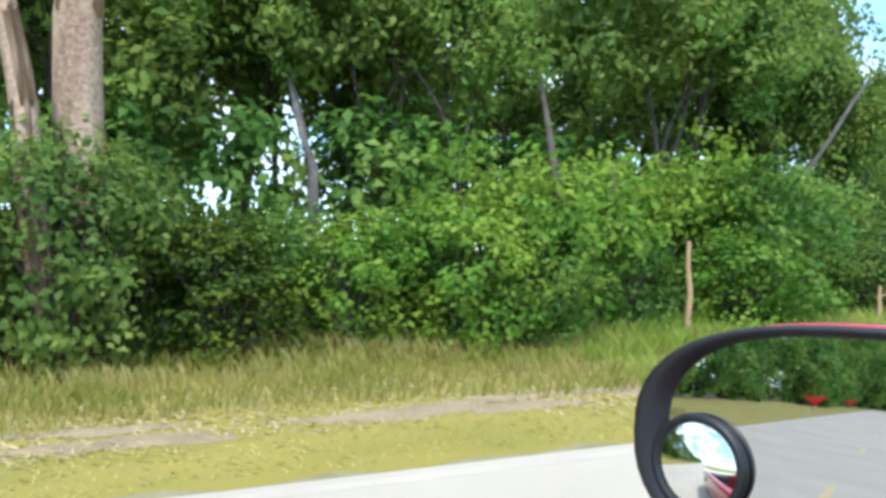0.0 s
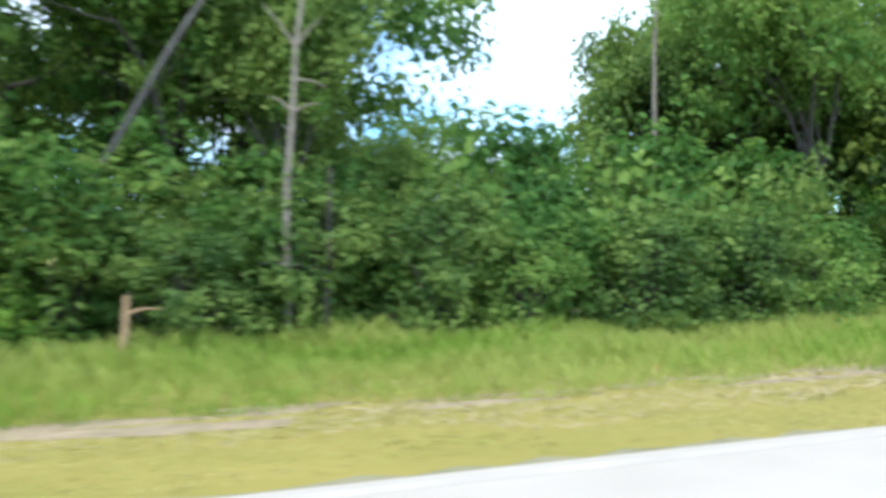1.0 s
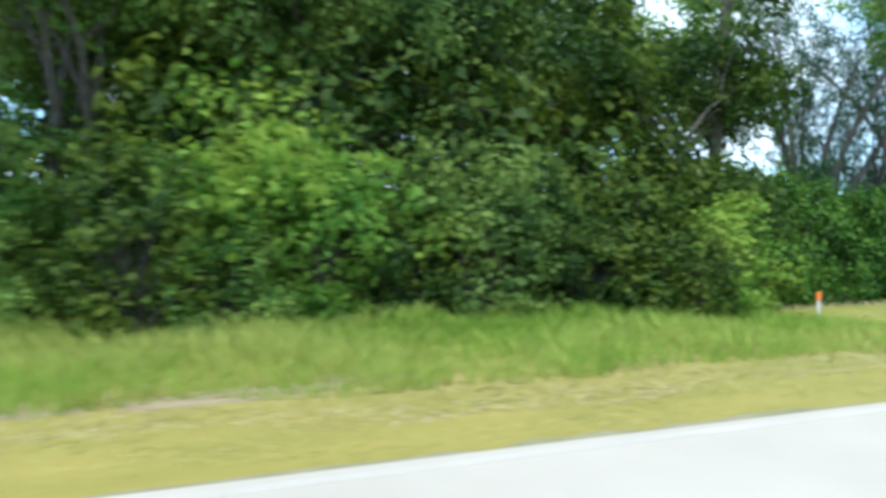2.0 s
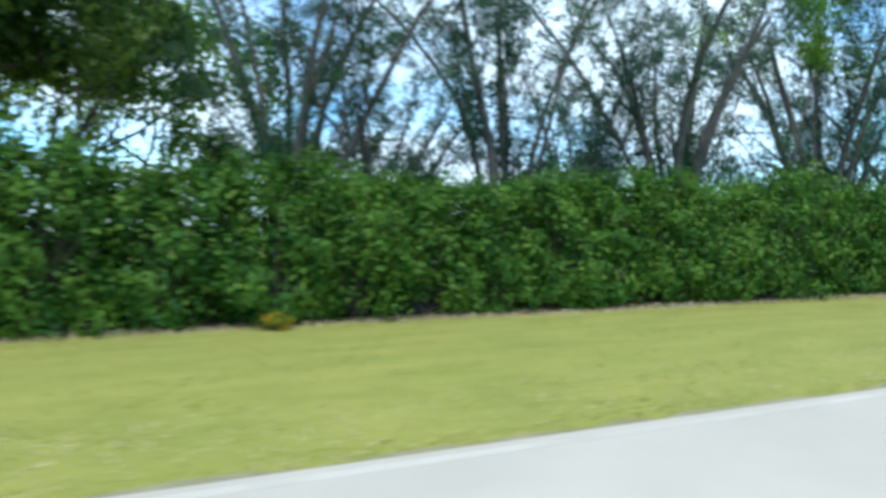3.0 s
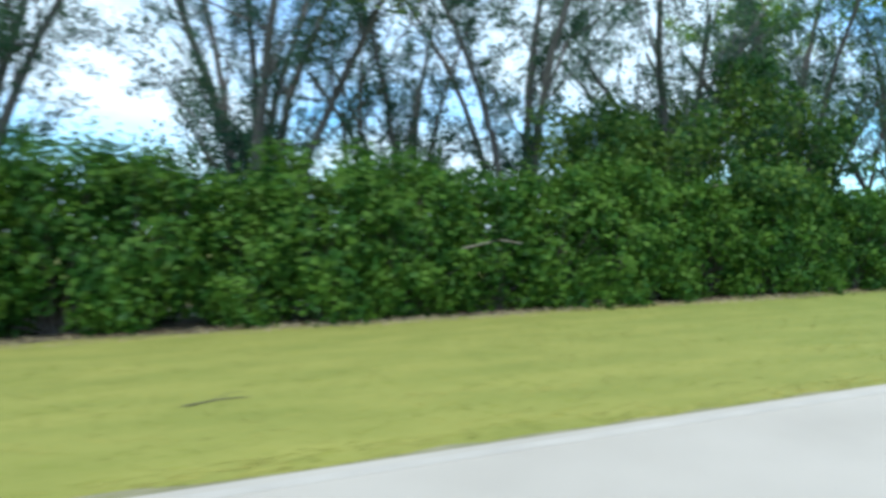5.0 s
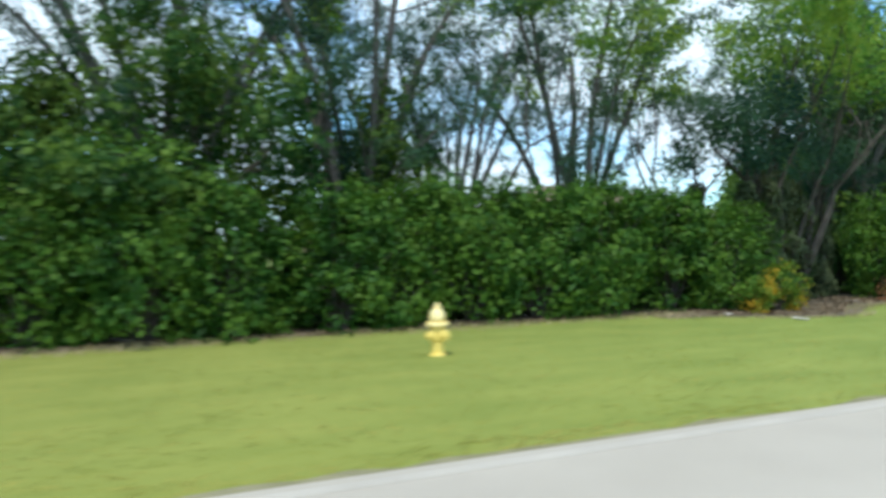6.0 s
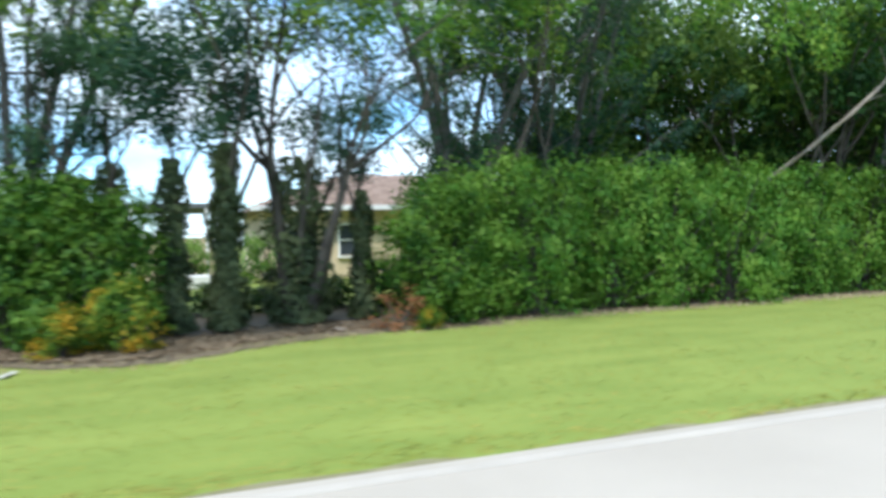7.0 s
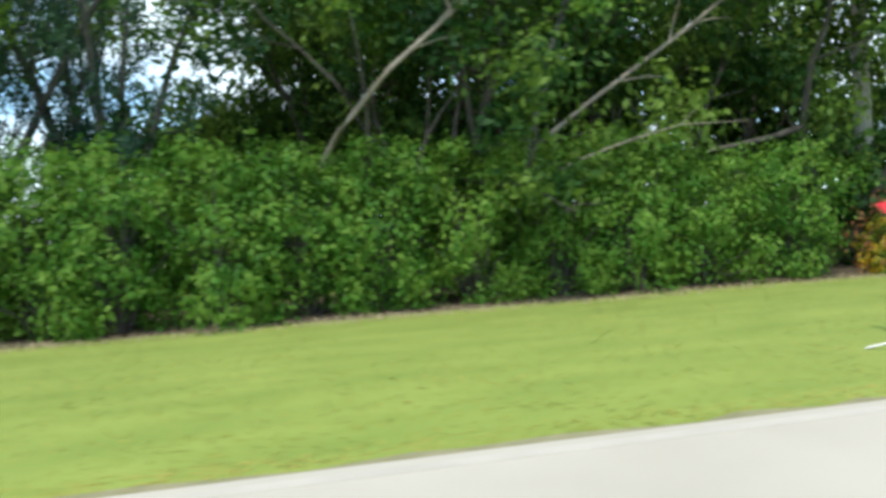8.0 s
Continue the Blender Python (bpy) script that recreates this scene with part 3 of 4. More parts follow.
# ---- wood before the hedge ----
WOOD_LABEL = "tall woodland tree with a dense green crown"
wood = [tree("woodland_tree", 300 + k, 1, 11.0, 0.17, 0.5, 4, 6600, 0.60, 0.195, (M_WOOD, M_DARK, M_OLIVE_SHADE)[k], M_BARK, WOOD_LABEL, 0.7, 0.30, 1.6, "woodland trees") for k in range(3)]
deep = [tree("woodland_tree", 310 + k, 1, 11.5, 0.17, 0.5, 4, 4200, 0.75, 0.25, (M_WOOD, M_DARK)[k], M_BARK, "woodland tree standing behind the front row of the wood", 0.7, 0.30, 1.6, "woodland trees") for k in range(2)]
spots, deep_spots = [], []
for x in np.arange(-17, 42, 3.3):
    for y in (12.6, 16.8):
        if 16.6 < x < 27.0 + (y - 13) * 0.5:
            continue
        if -2.6 < x < 0.6 and y < 14:
            continue
        (spots if y < 14 else deep_spots).append((x + rng.uniform(-0.9, 0.9), y + rng.uniform(-0.9, 0.9), rng.uniform(0, 360), rng.uniform(0.95, 1.2), 1.0))
spots = [(15.8, 12.0, q[2], 0.72, 1.25) if 16 < q[0] < 17.5 else q for q in spots]      # a slim crown beside the patch of open sky
deep_spots += [(15.0, 15.4, 20, 1.0, 1.1), (14.6, 17.8, 140, 1.1, 1.15), (13.6, 18.4, 80, 1.2, 1.1), (30.2, 17.0, 200, 1.0, 1.15), (29.8, 19.2, 330, 1.1, 1.15), (23.4, 18.2, 90, 0.55, 1.0), (22.0, 19.6, 10, 0.5, 1.0), (25.2, 19.2, 200, 0.58, 1.0), (43.6, 19.6, 50, 1.0, 1.0), (45.2, 22.0, 150, 1.0, 1.0), (42.6, 23.2, 250, 1.1, 1.0), (46.6, 24.4, 30, 1.0, 1.0), (3.0, 17.6, 300, 1.0, 1.0), (9.6, 17.6, 10, 1.15, 1.1), (5.2, 18.2, 110, 1.15, 1.1), (11.4, 15.2, 230, 1.1, 1.05)]
far = tree("background_tree", 340, 1, 11.0, 0.16, 0.5, 3, 2500, 1.1, 0.36, M_WOOD, M_BARK, "tree deep in the wood, seen between nearer trunks", 0.7, 0.3, 1.2, "woodland trees")
place(far, [(x + rng.uniform(-1, 1), 21 + rng.uniform(-1, 2), rng.uniform(0, 360), rng.uniform(0.8, 1.0), 1.0) for x in list(np.arange(-12, 15, 2.6)) + list(np.arange(31, 44, 3.4))])
distant = tree("distant_tree", 345, 1, 11.0, 0.16, 0.5, 3, 1300, 1.2, 0.5, M_WOOD, M_BARK, "tree at the wood edge far back along the road", 0.7, 0.3, 1.2, "woodland trees")
place(distant, [(-22 - 4.5 * i, 12.5, 50 * i, 1.1, 1.0) for i in range(13)] + [(-80 - 13 * i, 10.5 - 0.65 * i, 50 * i, 1.25 + 0.1 * i, 1.0) for i in range(11)] + [(-235, -7 + 5 * i, 70 * i, 2.2, 1.0) for i in range(3)])
spots += [(14.6, 13.0, 0, 0.9, 1.05), (15.2, 14.4, 200, 0.8, 1.1), (13.0, 16.0, 70, 1.1, 1.05), (15.0, 16.6, 130, 0.9, 1.1), (16.4, 12.2, 310, 0.6, 1.25), (27.9, 15.6, 140, 0.9, 1.1), (28.6, 13.2, 20, 1.0, 1.1), (30.2, 16.5, 200, 1.1, 1.1), (29.4, 14.6, 250, 1.15, 1.1), (28.4, 17.4, 310, 1.1, 1.15), (32.8, 20.5, 30, 1.2, 1.15), (32.4, 13.4, 80, 1.1, 1.1), (18.0, 12.7, 0, 0.48, 1.0), (19.1, 14.2, 90, 0.5, 1.0), (-1.5, 14.8, 100, 1.1, 1.0), (1.8, 15.2, 160, 1.1, 1.0), (-4.4, 14.6, 220, 1.1, 1.0), (4.6, 14.4, 280, 1.1, 1.0), (0.2, 18.6, 20, 1.1, 1.0), (36.2, 14.6, 20, 1.0, 0.9), (38.8, 15.4, 120, 1.0, 0.9)]
spots += [(40.6, 12.2, 30, 1.0, 1.0), (42.3, 13.4, 200, 0.95, 1.0), (31.0, 21.0, 10, 1.0, 1.0), (13, 21, 60, 1.0, 1.0), (34.5, 22, 90, 1.0, 1.0)]
# trees past x 32.5 take the olive leaves with shade in their colour
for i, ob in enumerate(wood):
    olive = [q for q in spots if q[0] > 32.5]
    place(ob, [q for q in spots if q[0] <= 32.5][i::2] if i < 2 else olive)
spread_out(deep, deep_spots)
US_LABEL = "leafy undergrowth shrub at the wood edge"
under_mat = (M_LIGHT, M_WOOD, M_LIGHT, M_DARK, M_OLIVE_SHADE)
under = [shrub("undergrowth_shrub", 400 + k, 2.7, 2.3, 2.6, 3900, 0.132, under_mat[k], ("light green ", "green ", "yellow-green ", "dark green ", "shade-darkened olive green ")[k] + US_LABEL, 80, "shrub", "undergrowth", 0.17) for k in range(5)]
sap_mat = (M_LIGHT, M_WOOD, M_LIGHT, M_DARK, M_WOOD, M_OLIVE_SHADE)
saps = [tree("sapling", 450 + k, 5 + k % 3, 5.4, 0.05, 0.50, 4, 3300, 0.36, 0.155, sap_mat[k], M_BARK, ("yellow-green", "green", "light green", "dull green", "green", "shade-darkened olive green")[k] + " leafy sapling clump at the wood edge", 0.7, 0.20, 0.25, "saplings") for k in range(6)]
sets, sap_sets = [[], [], [], [], []], [[], [], [], [], [], []]
for i, x in enumerate(np.arange(-14, 40.6, 1.5)):
    # leaf colour carries the light: brighter on sunny stretches, darker olive in shade
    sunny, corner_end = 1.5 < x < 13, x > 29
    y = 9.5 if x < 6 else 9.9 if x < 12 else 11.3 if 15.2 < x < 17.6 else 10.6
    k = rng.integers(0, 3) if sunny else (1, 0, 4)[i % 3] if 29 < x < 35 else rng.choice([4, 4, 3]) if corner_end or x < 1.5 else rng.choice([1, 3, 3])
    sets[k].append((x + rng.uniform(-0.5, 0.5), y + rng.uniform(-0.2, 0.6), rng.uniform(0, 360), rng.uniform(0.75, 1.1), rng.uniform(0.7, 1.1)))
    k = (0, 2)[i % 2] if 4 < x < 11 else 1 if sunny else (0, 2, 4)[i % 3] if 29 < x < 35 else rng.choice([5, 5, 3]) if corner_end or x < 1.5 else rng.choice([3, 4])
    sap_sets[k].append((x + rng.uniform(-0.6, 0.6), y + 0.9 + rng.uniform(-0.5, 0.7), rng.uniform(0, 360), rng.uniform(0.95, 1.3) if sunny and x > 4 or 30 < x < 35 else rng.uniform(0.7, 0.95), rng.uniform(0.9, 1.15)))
inner = [[], []]
# inner shrubs past x 29 use the olive tone with painted-in shade
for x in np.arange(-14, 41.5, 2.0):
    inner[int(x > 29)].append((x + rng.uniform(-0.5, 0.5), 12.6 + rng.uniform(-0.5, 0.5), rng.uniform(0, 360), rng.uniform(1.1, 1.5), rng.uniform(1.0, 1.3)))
for ob, spots in zip([shrub("inner_shrub", 420 + k, 2.7, 2.3, 2.6, 1900, 0.19, (M_WOOD, M_OLIVE_SHADE)[k], ("green", "shade-darkened olive green")[k] + " shrub standing inside the wood", 60, "shrub", "undergrowth", 0.17) for k in range(2)], inner):
    place(ob, spots)
sets[0] += [(40.2, 10.2, 30, 0.9, 1.0)]
sets[4] += [(39.2, 10.0, 130, 0.7, 1.0)]
sets[4] += [(42.0, 12.3, 30, 1.25, 1.0), (41.2, 11.6, 200, 1.1, 1.1)]
sap_sets[5] += [(40.3, 11.6, 70, 1.0, 1.05)]
far_shrub = shrub("distant_shrub", 470, 2.7, 2.3, 2.6, 900, 0.30, M_WOOD, "green roadside shrub far back along the road", 40, "shrub", "undergrowth", 0.17)
place(far_shrub, [(x, 11.0 if x > -80 else 9.0, x * 40, 1.6 if x > -80 else 2.4, 1.0) for x in np.arange(-150, -14, 7)]
      + [(-150 - 10 * i, 6.5 - 0.9 * i, 60 * i, 3.4, 1.0) for i in range(9)])
for x in np.arange(16, 32, 2.4):
    sets[(1, 3)[int(x) % 2]].append((x + rng.uniform(-0.5, 0.5), 17 + rng.uniform(-1.0, 1.5), rng.uniform(0, 360), rng.uniform(1.5, 1.8), rng.uniform(0.85, 1.05)))
for ob, spots in zip(under + saps, sets + sap_sets):
    place(ob, spots)
shade = [shrub("shaded_shrub", 480 + k, 2.8, 2.0, 2.6, 1750, 0.23, M_SHADE, "shrub under the trees with shade put into its dark leaf colour", 50, "shrub", "shaded shrubs", 0.17) for k in range(2)]
# the row at y 14.4 is added dark backing that closes sky holes
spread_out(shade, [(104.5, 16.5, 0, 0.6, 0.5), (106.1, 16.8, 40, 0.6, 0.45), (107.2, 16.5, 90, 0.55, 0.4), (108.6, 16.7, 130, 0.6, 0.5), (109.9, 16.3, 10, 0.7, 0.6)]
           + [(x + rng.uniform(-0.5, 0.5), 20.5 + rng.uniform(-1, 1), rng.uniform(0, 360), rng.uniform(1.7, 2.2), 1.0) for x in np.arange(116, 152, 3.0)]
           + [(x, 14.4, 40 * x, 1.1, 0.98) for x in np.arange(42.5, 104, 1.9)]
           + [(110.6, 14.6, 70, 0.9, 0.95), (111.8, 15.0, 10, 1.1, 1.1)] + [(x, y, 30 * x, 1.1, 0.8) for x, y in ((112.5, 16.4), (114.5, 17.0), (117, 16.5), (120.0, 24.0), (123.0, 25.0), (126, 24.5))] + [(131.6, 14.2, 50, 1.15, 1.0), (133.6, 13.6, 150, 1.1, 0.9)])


def bare_trunk(name, points, radius, label, material, stubs=(), top=0.5, group="", peel=0):
    """A bare trunk along points, with broken side stubs (height share, dx, dy, dz) and strips of fresh bark."""
    ob = thing(name, points[0], label=label, category="tree trunk", group=group)
    p = [np.array(q) - np.array(points[0]) for q in points]
    n = len(p) - 1
    line = []
    for i in range(n):
        for j in range(4):
            f = (i + j / 4) / n
            q = p[i] + (p[i + 1] - p[i]) * j / 4 + np.array([math.sin(9 * f + radius * 50), math.cos(7 * f), 0]) * radius * 0.35 * min(f * 4, 1)
            line.append((q, radius * (1 - (1 - top) * f)))
    line.append((p[-1], radius * top))
    mesh_object("trunk", tube_mesh("trunk", [line], material, 10), ob)
    for f, dx, dy, dz in stubs:
        q = line[int(f * (len(line) - 1))][0]
        d = np.array([dx, dy, dz])
        mesh_object("stub", tube_mesh("stub", [[(q, radius * 0.45), (q + d * 0.5 + np.array([0, 0, 0.04]), radius * 0.3), (q + d, radius * 0.12)]], material, 6), ob)
    rng2 = np.random.default_rng(int(radius * 1000))
    for k in range(peel):
        i0, a, w = int(rng2.integers(0, len(line) - 3)), math.pi * (1.5 + rng2.uniform(-0.42, 0.42)), rng2.uniform(0.18, 0.42)
        bm = bmesh.new()
        rows_v = []
        for i in range(i0, min(i0 + int(rng2.integers(3, 5)), len(line))):
            q, r = line[i]
            half = w * rng2.uniform(0.55, 1.0)
            rows_v.append([bm.verts.new((q[0] + 1.02 * r * math.cos(a + half * f), q[1] + 1.02 * r * math.sin(a + half * f), q[2] + 0.12 * f * f)) for f in (-1, -0.5, 0, 0.5, 1)])
        for p0, p1 in zip(rows_v, rows_v[1:]):
            for j in range(4):
                bm.faces.new((p0[j], p0[j + 1], p1[j + 1], p1[j]))
        bmesh.ops.solidify(bm, geom=bm.faces[:], thickness=-0.012)
        part("bark_strip", bm, M_PEEL, ob, "fresh tan strip of peeling bark", True)
    return ob


bare_trunk("pale_trunk", [(-0.75, 10.4, 0), (-0.7, 10.4, 3), (-0.6, 10.5, 9)], 0.36, "huge pale tree trunk with peeling bark", M_PALEBARK, top=0.7, peel=9)
bare_trunk("pale_trunk", [(-0.80, 9.4, 0), (-1.18, 9.5, 2.0), (-1.5, 9.6, 4.2), (-1.95, 9.7, 7)], 0.19, "leaning pale tree trunk with peeling bark", M_PALEBARK, top=0.6, peel=7)
bare_trunk("thin_trunk", [(16.2, 10.6, 0), (16.15, 10.6, 2.6), (16.25, 10.65, 4.6), (16.55, 10.7, 6.4)], 0.06, "thin pale dead tree with broken side twigs", M_DEADWOOD,
           [(0.22, 0.45, -0.1, -0.05), (0.24, -0.4, -0.1, 0.02), (0.5, 0.4, -0.1, 0.15), (0.55, -0.35, -0.1, 0.2), (0.72, -0.5, 0, 0.6), (0.72, 0.4, 0, 0.5), (0.6, 0.5, 0.1, -0.05)], 0.35)
bare_trunk("thin_trunk", [(16.75, 10.6, 0), (16.8, 10.6, 2.8)], 0.05, "thin grey sapling trunk", M_BARK, top=0.5)
bare_trunk("thin_trunk", [(7.95, 10.0, 0), (7.9, 10.0, 1.4), (8.0, 10.6, 3.2)], 0.08, "grey sapling trunk among shrubs", M_BARK, top=0.3)
bare_trunk("thin_trunk", [(6.5, 9.9, 0), (6.45, 10.0, 2.6), (6.6, 10.9, 4.6)], 0.13, "brown tree trunk among shrubs", M_BARK, top=0.3)
bare_trunk("thin_trunk", [(2.62, 11.2, 0), (2.57, 11.2, 2.8), (2.42, 13.8, 5.4)], 0.13, "grey tree trunk among leaves", M_ROWBARK, top=0.4)
bare_trunk("broken_stake", [(8.4, 9.0, 0), (8.38, 9.0, 1.75)], 0.06, "tan broken dead stem standing in tall grass", M_TAN, top=0.6)
bare_trunk("broken_stake", [(14.0, 9.6, 0), (14.05, 9.6, 0.95)], 0.05, "short broken dead stem in tall grass", M_TAN, [(0.9, 0.45, -0.1, 0.06)], 0.7)
bare_trunk("leaning_trunk", [(11.95, 12.4, 0), (12.85, 11.9, 1.6), (14.4, 11.0, 4.3), (15.2, 10.7, 5.6)], 0.07, "thin grey trunk leaning over in the wood", M_ROWBARK, top=0.5)
bare_trunk("thin_trunk", [(26.4, 16.0, 0), (26.4, 15.6, 4.5), (26.5, 15.6, 9.5)], 0.09, "slender pale dead trunk rising above shrubs", M_DEADWOOD, top=0.5)
bare_trunk("leaning_trunk", [(42.8, 13.6, 0), (42.95, 13.7, 2.4), (43.6, 13.8, 8)], 0.21, "thick grey trunk at the wood corner", M_BARK, [(0.3, -1.5, 0, 1.8), (0.5, -0.9, 0, 2.0)], 0.7)

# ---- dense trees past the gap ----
# crown shade past the gap comes from the dark leaf colour
thick = [tree("leafy_tree", 500 + k, 2 + k, 11.5, 0.18, 0.55, 4, 6600, 0.66, 0.215, (M_SHADE, M_SHADE)[k], M_BARK, "broad leafy tree over the hedge, crown shade put into its dark leaf colour", 0.5, 0.3, 2.2, "leafy trees") for k in range(2)]
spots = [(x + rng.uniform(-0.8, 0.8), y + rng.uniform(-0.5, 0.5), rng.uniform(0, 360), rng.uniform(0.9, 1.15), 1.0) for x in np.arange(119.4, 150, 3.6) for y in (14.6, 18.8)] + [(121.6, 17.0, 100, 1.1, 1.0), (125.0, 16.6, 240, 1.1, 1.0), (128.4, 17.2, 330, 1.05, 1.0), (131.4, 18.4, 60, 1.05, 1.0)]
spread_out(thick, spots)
bare_trunk("fallen_branch", [(118.8, 13.6, 2.6), (119.25, 12.7, 3.3), (120.1, 12.0, 4.25), (121.6, 11.75, 5.45), (123.3, 11.75, 6.75)], 0.06, "long grey dead branch leaning out of the hedge", M_DEADWOOD, [(0.62, 0.9, 0, 0.25), (0.66, 0.9, -0.2, 0.9), (0.74, -0.3, 0, 0.7), (0.8, 1.1, -0.1, 0.5), (0.86, 0.8, 0.1, -0.1)], 0.45)
bare_trunk("fallen_branch", [(122.9, 11.9, 2.3), (123.36, 11.7, 2.52), (124.29, 11.6, 2.82), (125.3, 11.6, 3.07), (126.68, 11.6, 3.10)], 0.022, "bleached dead stick poking out over the hedge", M_DEADWOOD, [(0.45, 0.6, 0, 0.05), (0.6, 0.35, 0, 0.25), (0.75, 0.4, 0, 0.3)], 0.3)
bare_trunk("tree_limb", [(122.6, 13.6, 0), (123.0, 13.5, 2.98), (123.5, 13.5, 4.55), (124.1, 13.5, 6.2)], 0.09, "grey upright limb behind the hedge", M_ROWBARK, [(0.5, 0.9, 0, 1.6), (0.68, -0.5, 0, 1.1), (0.8, 0.5, 0, 0.9)], 0.6)
bare_trunk("tree_limb", [(122.8, 13.6, 0), (123.2, 13.5, 2.99), (124.35, 13.5, 3.83), (126.84, 13.5, 5.44), (128.2, 13.5, 6.4)], 0.06, "grey slanting limb behind the hedge", M_DEADWOOD, [(0.6, 1.2, 0, 0.1), (0.72, 0.3, 0, 0.9), (0.8, 0.9, 0, 0.1), (0.88, 0.5, 0, 0.6)], 0.55)
bare_trunk("hedge_twig", [(82.3, 11.9, 1.3), (82.75, 11.25, 1.47), (83.2, 11.2, 1.40)], 0.018, "bleached dead twig sticking out of the hedge", M_DEADWOOD, top=0.4)

bare_trunk("fallen_twig", [(76.9, 6.75, 0.010), (77.2, 6.85, 0.02), (77.5, 6.87, 0.012)], 0.009, "thin grey fallen twig lying on mown grass", M_BARK, [(0.5, 0.3, 0.2, 0.0)], 0.4)

# ---- dead leaves on the beds ----
rng = np.random.default_rng(81)
n = 5200
fx = np.where(rng.random(n) < 0.3, rng.uniform(102.5, 110.5, n), rng.uniform(42, 130, n))
fy = 11.95 - 1.7 * np.exp(-((fx - 104.6) / 2.0) ** 2) + rng.random(n) ** 1.5 * (0.6 + 1.6 * np.exp(-((fx - 106) / 3.0) ** 2))
flat_up = np.tile(np.array([0.0, 0.0, 1.5]), (n, 1))
M_FALLEN = leafy("dead_leaves", [(0.075, 0.052, 0.030), (0.155, 0.110, 0.064), (0.28, 0.215, 0.14)], 0.1, 0.8, 2.0)
leaf_bed = new("fallen_leaves", leaf_mesh("fallen_leaves", np.stack([fx, fy, rng.uniform(0.02, 0.04, n)], 1), flat_up, 0.085, 0.05, M_FALLEN, rng, 0.0))
tagged(leaf_bed, "dry brown fallen leaves on the soil of the bed", "fallen leaves", kind="stuff")

# ---- roadside things ----
M_HYDRANT = surface("yellow_hydrant_paint", (0.72, 0.52, 0.10), (0.88, 0.72, 0.22), 6.0, 0.5, bump=0.15)
M_HYDRANT_TOP = surface("cream_hydrant_paint", (0.82, 0.66, 0.28), (0.92, 0.78, 0.40), 6.0, 0.5, bump=0.15)
M_STEEL = surface("galvanised_steel", (0.35, 0.35, 0.34), (0.55, 0.55, 0.54), 8.0, 0.45, 0.9)
M_POST = surface("white_marker_plastic", (0.52, 0.48, 0.42), (0.66, 0.62, 0.55), 8.0, 0.5)
M_ORANGE = surface("orange_marker_plastic", (0.80, 0.17, 0.02), (0.90, 0.24, 0.04), 8.0, 0.5)
M_VINYL = surface("fluorescent_red_vinyl", (0.93, 0.06, 0.085), (0.97, 0.13, 0.15), 3.0, 0.4, bump=0.3, bump_scale=6)
M_RIB = surface("orange_fibreglass_rib", (0.85, 0.16, 0.02), (0.95, 0.22, 0.04), 8.0, 0.5)
M_PAPER = surface("weathered_paper", (0.45, 0.43, 0.38), (0.66, 0.64, 0.58), 9.0, 0.8)


def lathe(profile, sides=24):
    """A solid of revolution from (radius, height) pairs."""
    bm = bmesh.new()
    rings = [[bm.verts.new((r * math.cos(2 * math.pi * i / sides), r * math.sin(2 * math.pi * i / sides), z)) for i in range(sides)] for r, z in profile]
    for a, b in zip(rings, rings[1:]):
        for i in range(sides):
            j = (i + 1) % sides
            bm.faces.new((a[i], a[j], b[j], b[i]))
    bm.faces.new(reversed(rings[0]))
    bm.faces.new(rings[-1])
    return bm


def hydrant(x, y):
    ob = thing("fire_hydrant", (x, y, 0), 20, "yellow fire hydrant with a paler bonnet in mown grass", "fire hydrant")
    part("barrel", lathe([(0.12, 0), (0.12, 0.03), (0.085, 0.04), (0.085, 0.2), (0.10, 0.22), (0.105, 0.34), (0.095, 0.42)]), M_HYDRANT, ob, smooth=False)
    part("flange", lathe([(0.155, 0.42), (0.16, 0.43), (0.16, 0.46), (0.15, 0.47)]), M_HYDRANT_TOP, ob)
    part("bonnet", lathe([(0.108, 0.47), (0.106, 0.55), (0.096, 0.60), (0.074, 0.64), (0.05, 0.66), (0.045, 0.665)]), M_HYDRANT_TOP, ob, "cream domed bonnet", True)
    part("operating_nut", lathe([(0.062, 0.655), (0.062, 0.685), (0.036, 0.69), (0.032, 0.735), (0.024, 0.74)], 6), M_HYDRANT_TOP, ob)
    for turn, r in ((0, 0.062), (180, 0.062), (270, 0.08)):
        cap = part("nozzle_cap", lathe([(r * 0.7, 0.06), (r * 0.75, 0.13), (r, 0.135), (r, 0.175), (r * 0.6, 0.18), (0.022, 0.182), (0.02, 0.21)], 14), M_HYDRANT, ob)
        cap.matrix_local = pose(0, 0, 0.29, 0, 0, turn) @ pose(0, 0, 0, 0, 90, 0)
    for i in range(8):
        a = i * math.pi / 4
        bolt = part("bolt", lathe([(0.012, 0.46), (0.012, 0.485)], 6), M_HYDRANT, ob)
        bolt.matrix_local = pose(0.143 * math.cos(a), 0.143 * math.sin(a), 0)


hydrant(95.08, 9.03)

post = thing("marker_post", (41.94, 9.72, 0), 0, "white marker post with an orange cap in the grass", "marker post")
bm = bmesh.new()
box(bm, -0.036, 0.036, -0.02, 0.02, 0, 0.40, 0.008)
part("post", bm, M_POST, post)
bm = bmesh.new()
box(bm, -0.041, 0.041, -0.025, 0.025, 0.38, 0.545, 0.012)
part("cap", bm, M_ORANGE, post, "orange plastic cap")


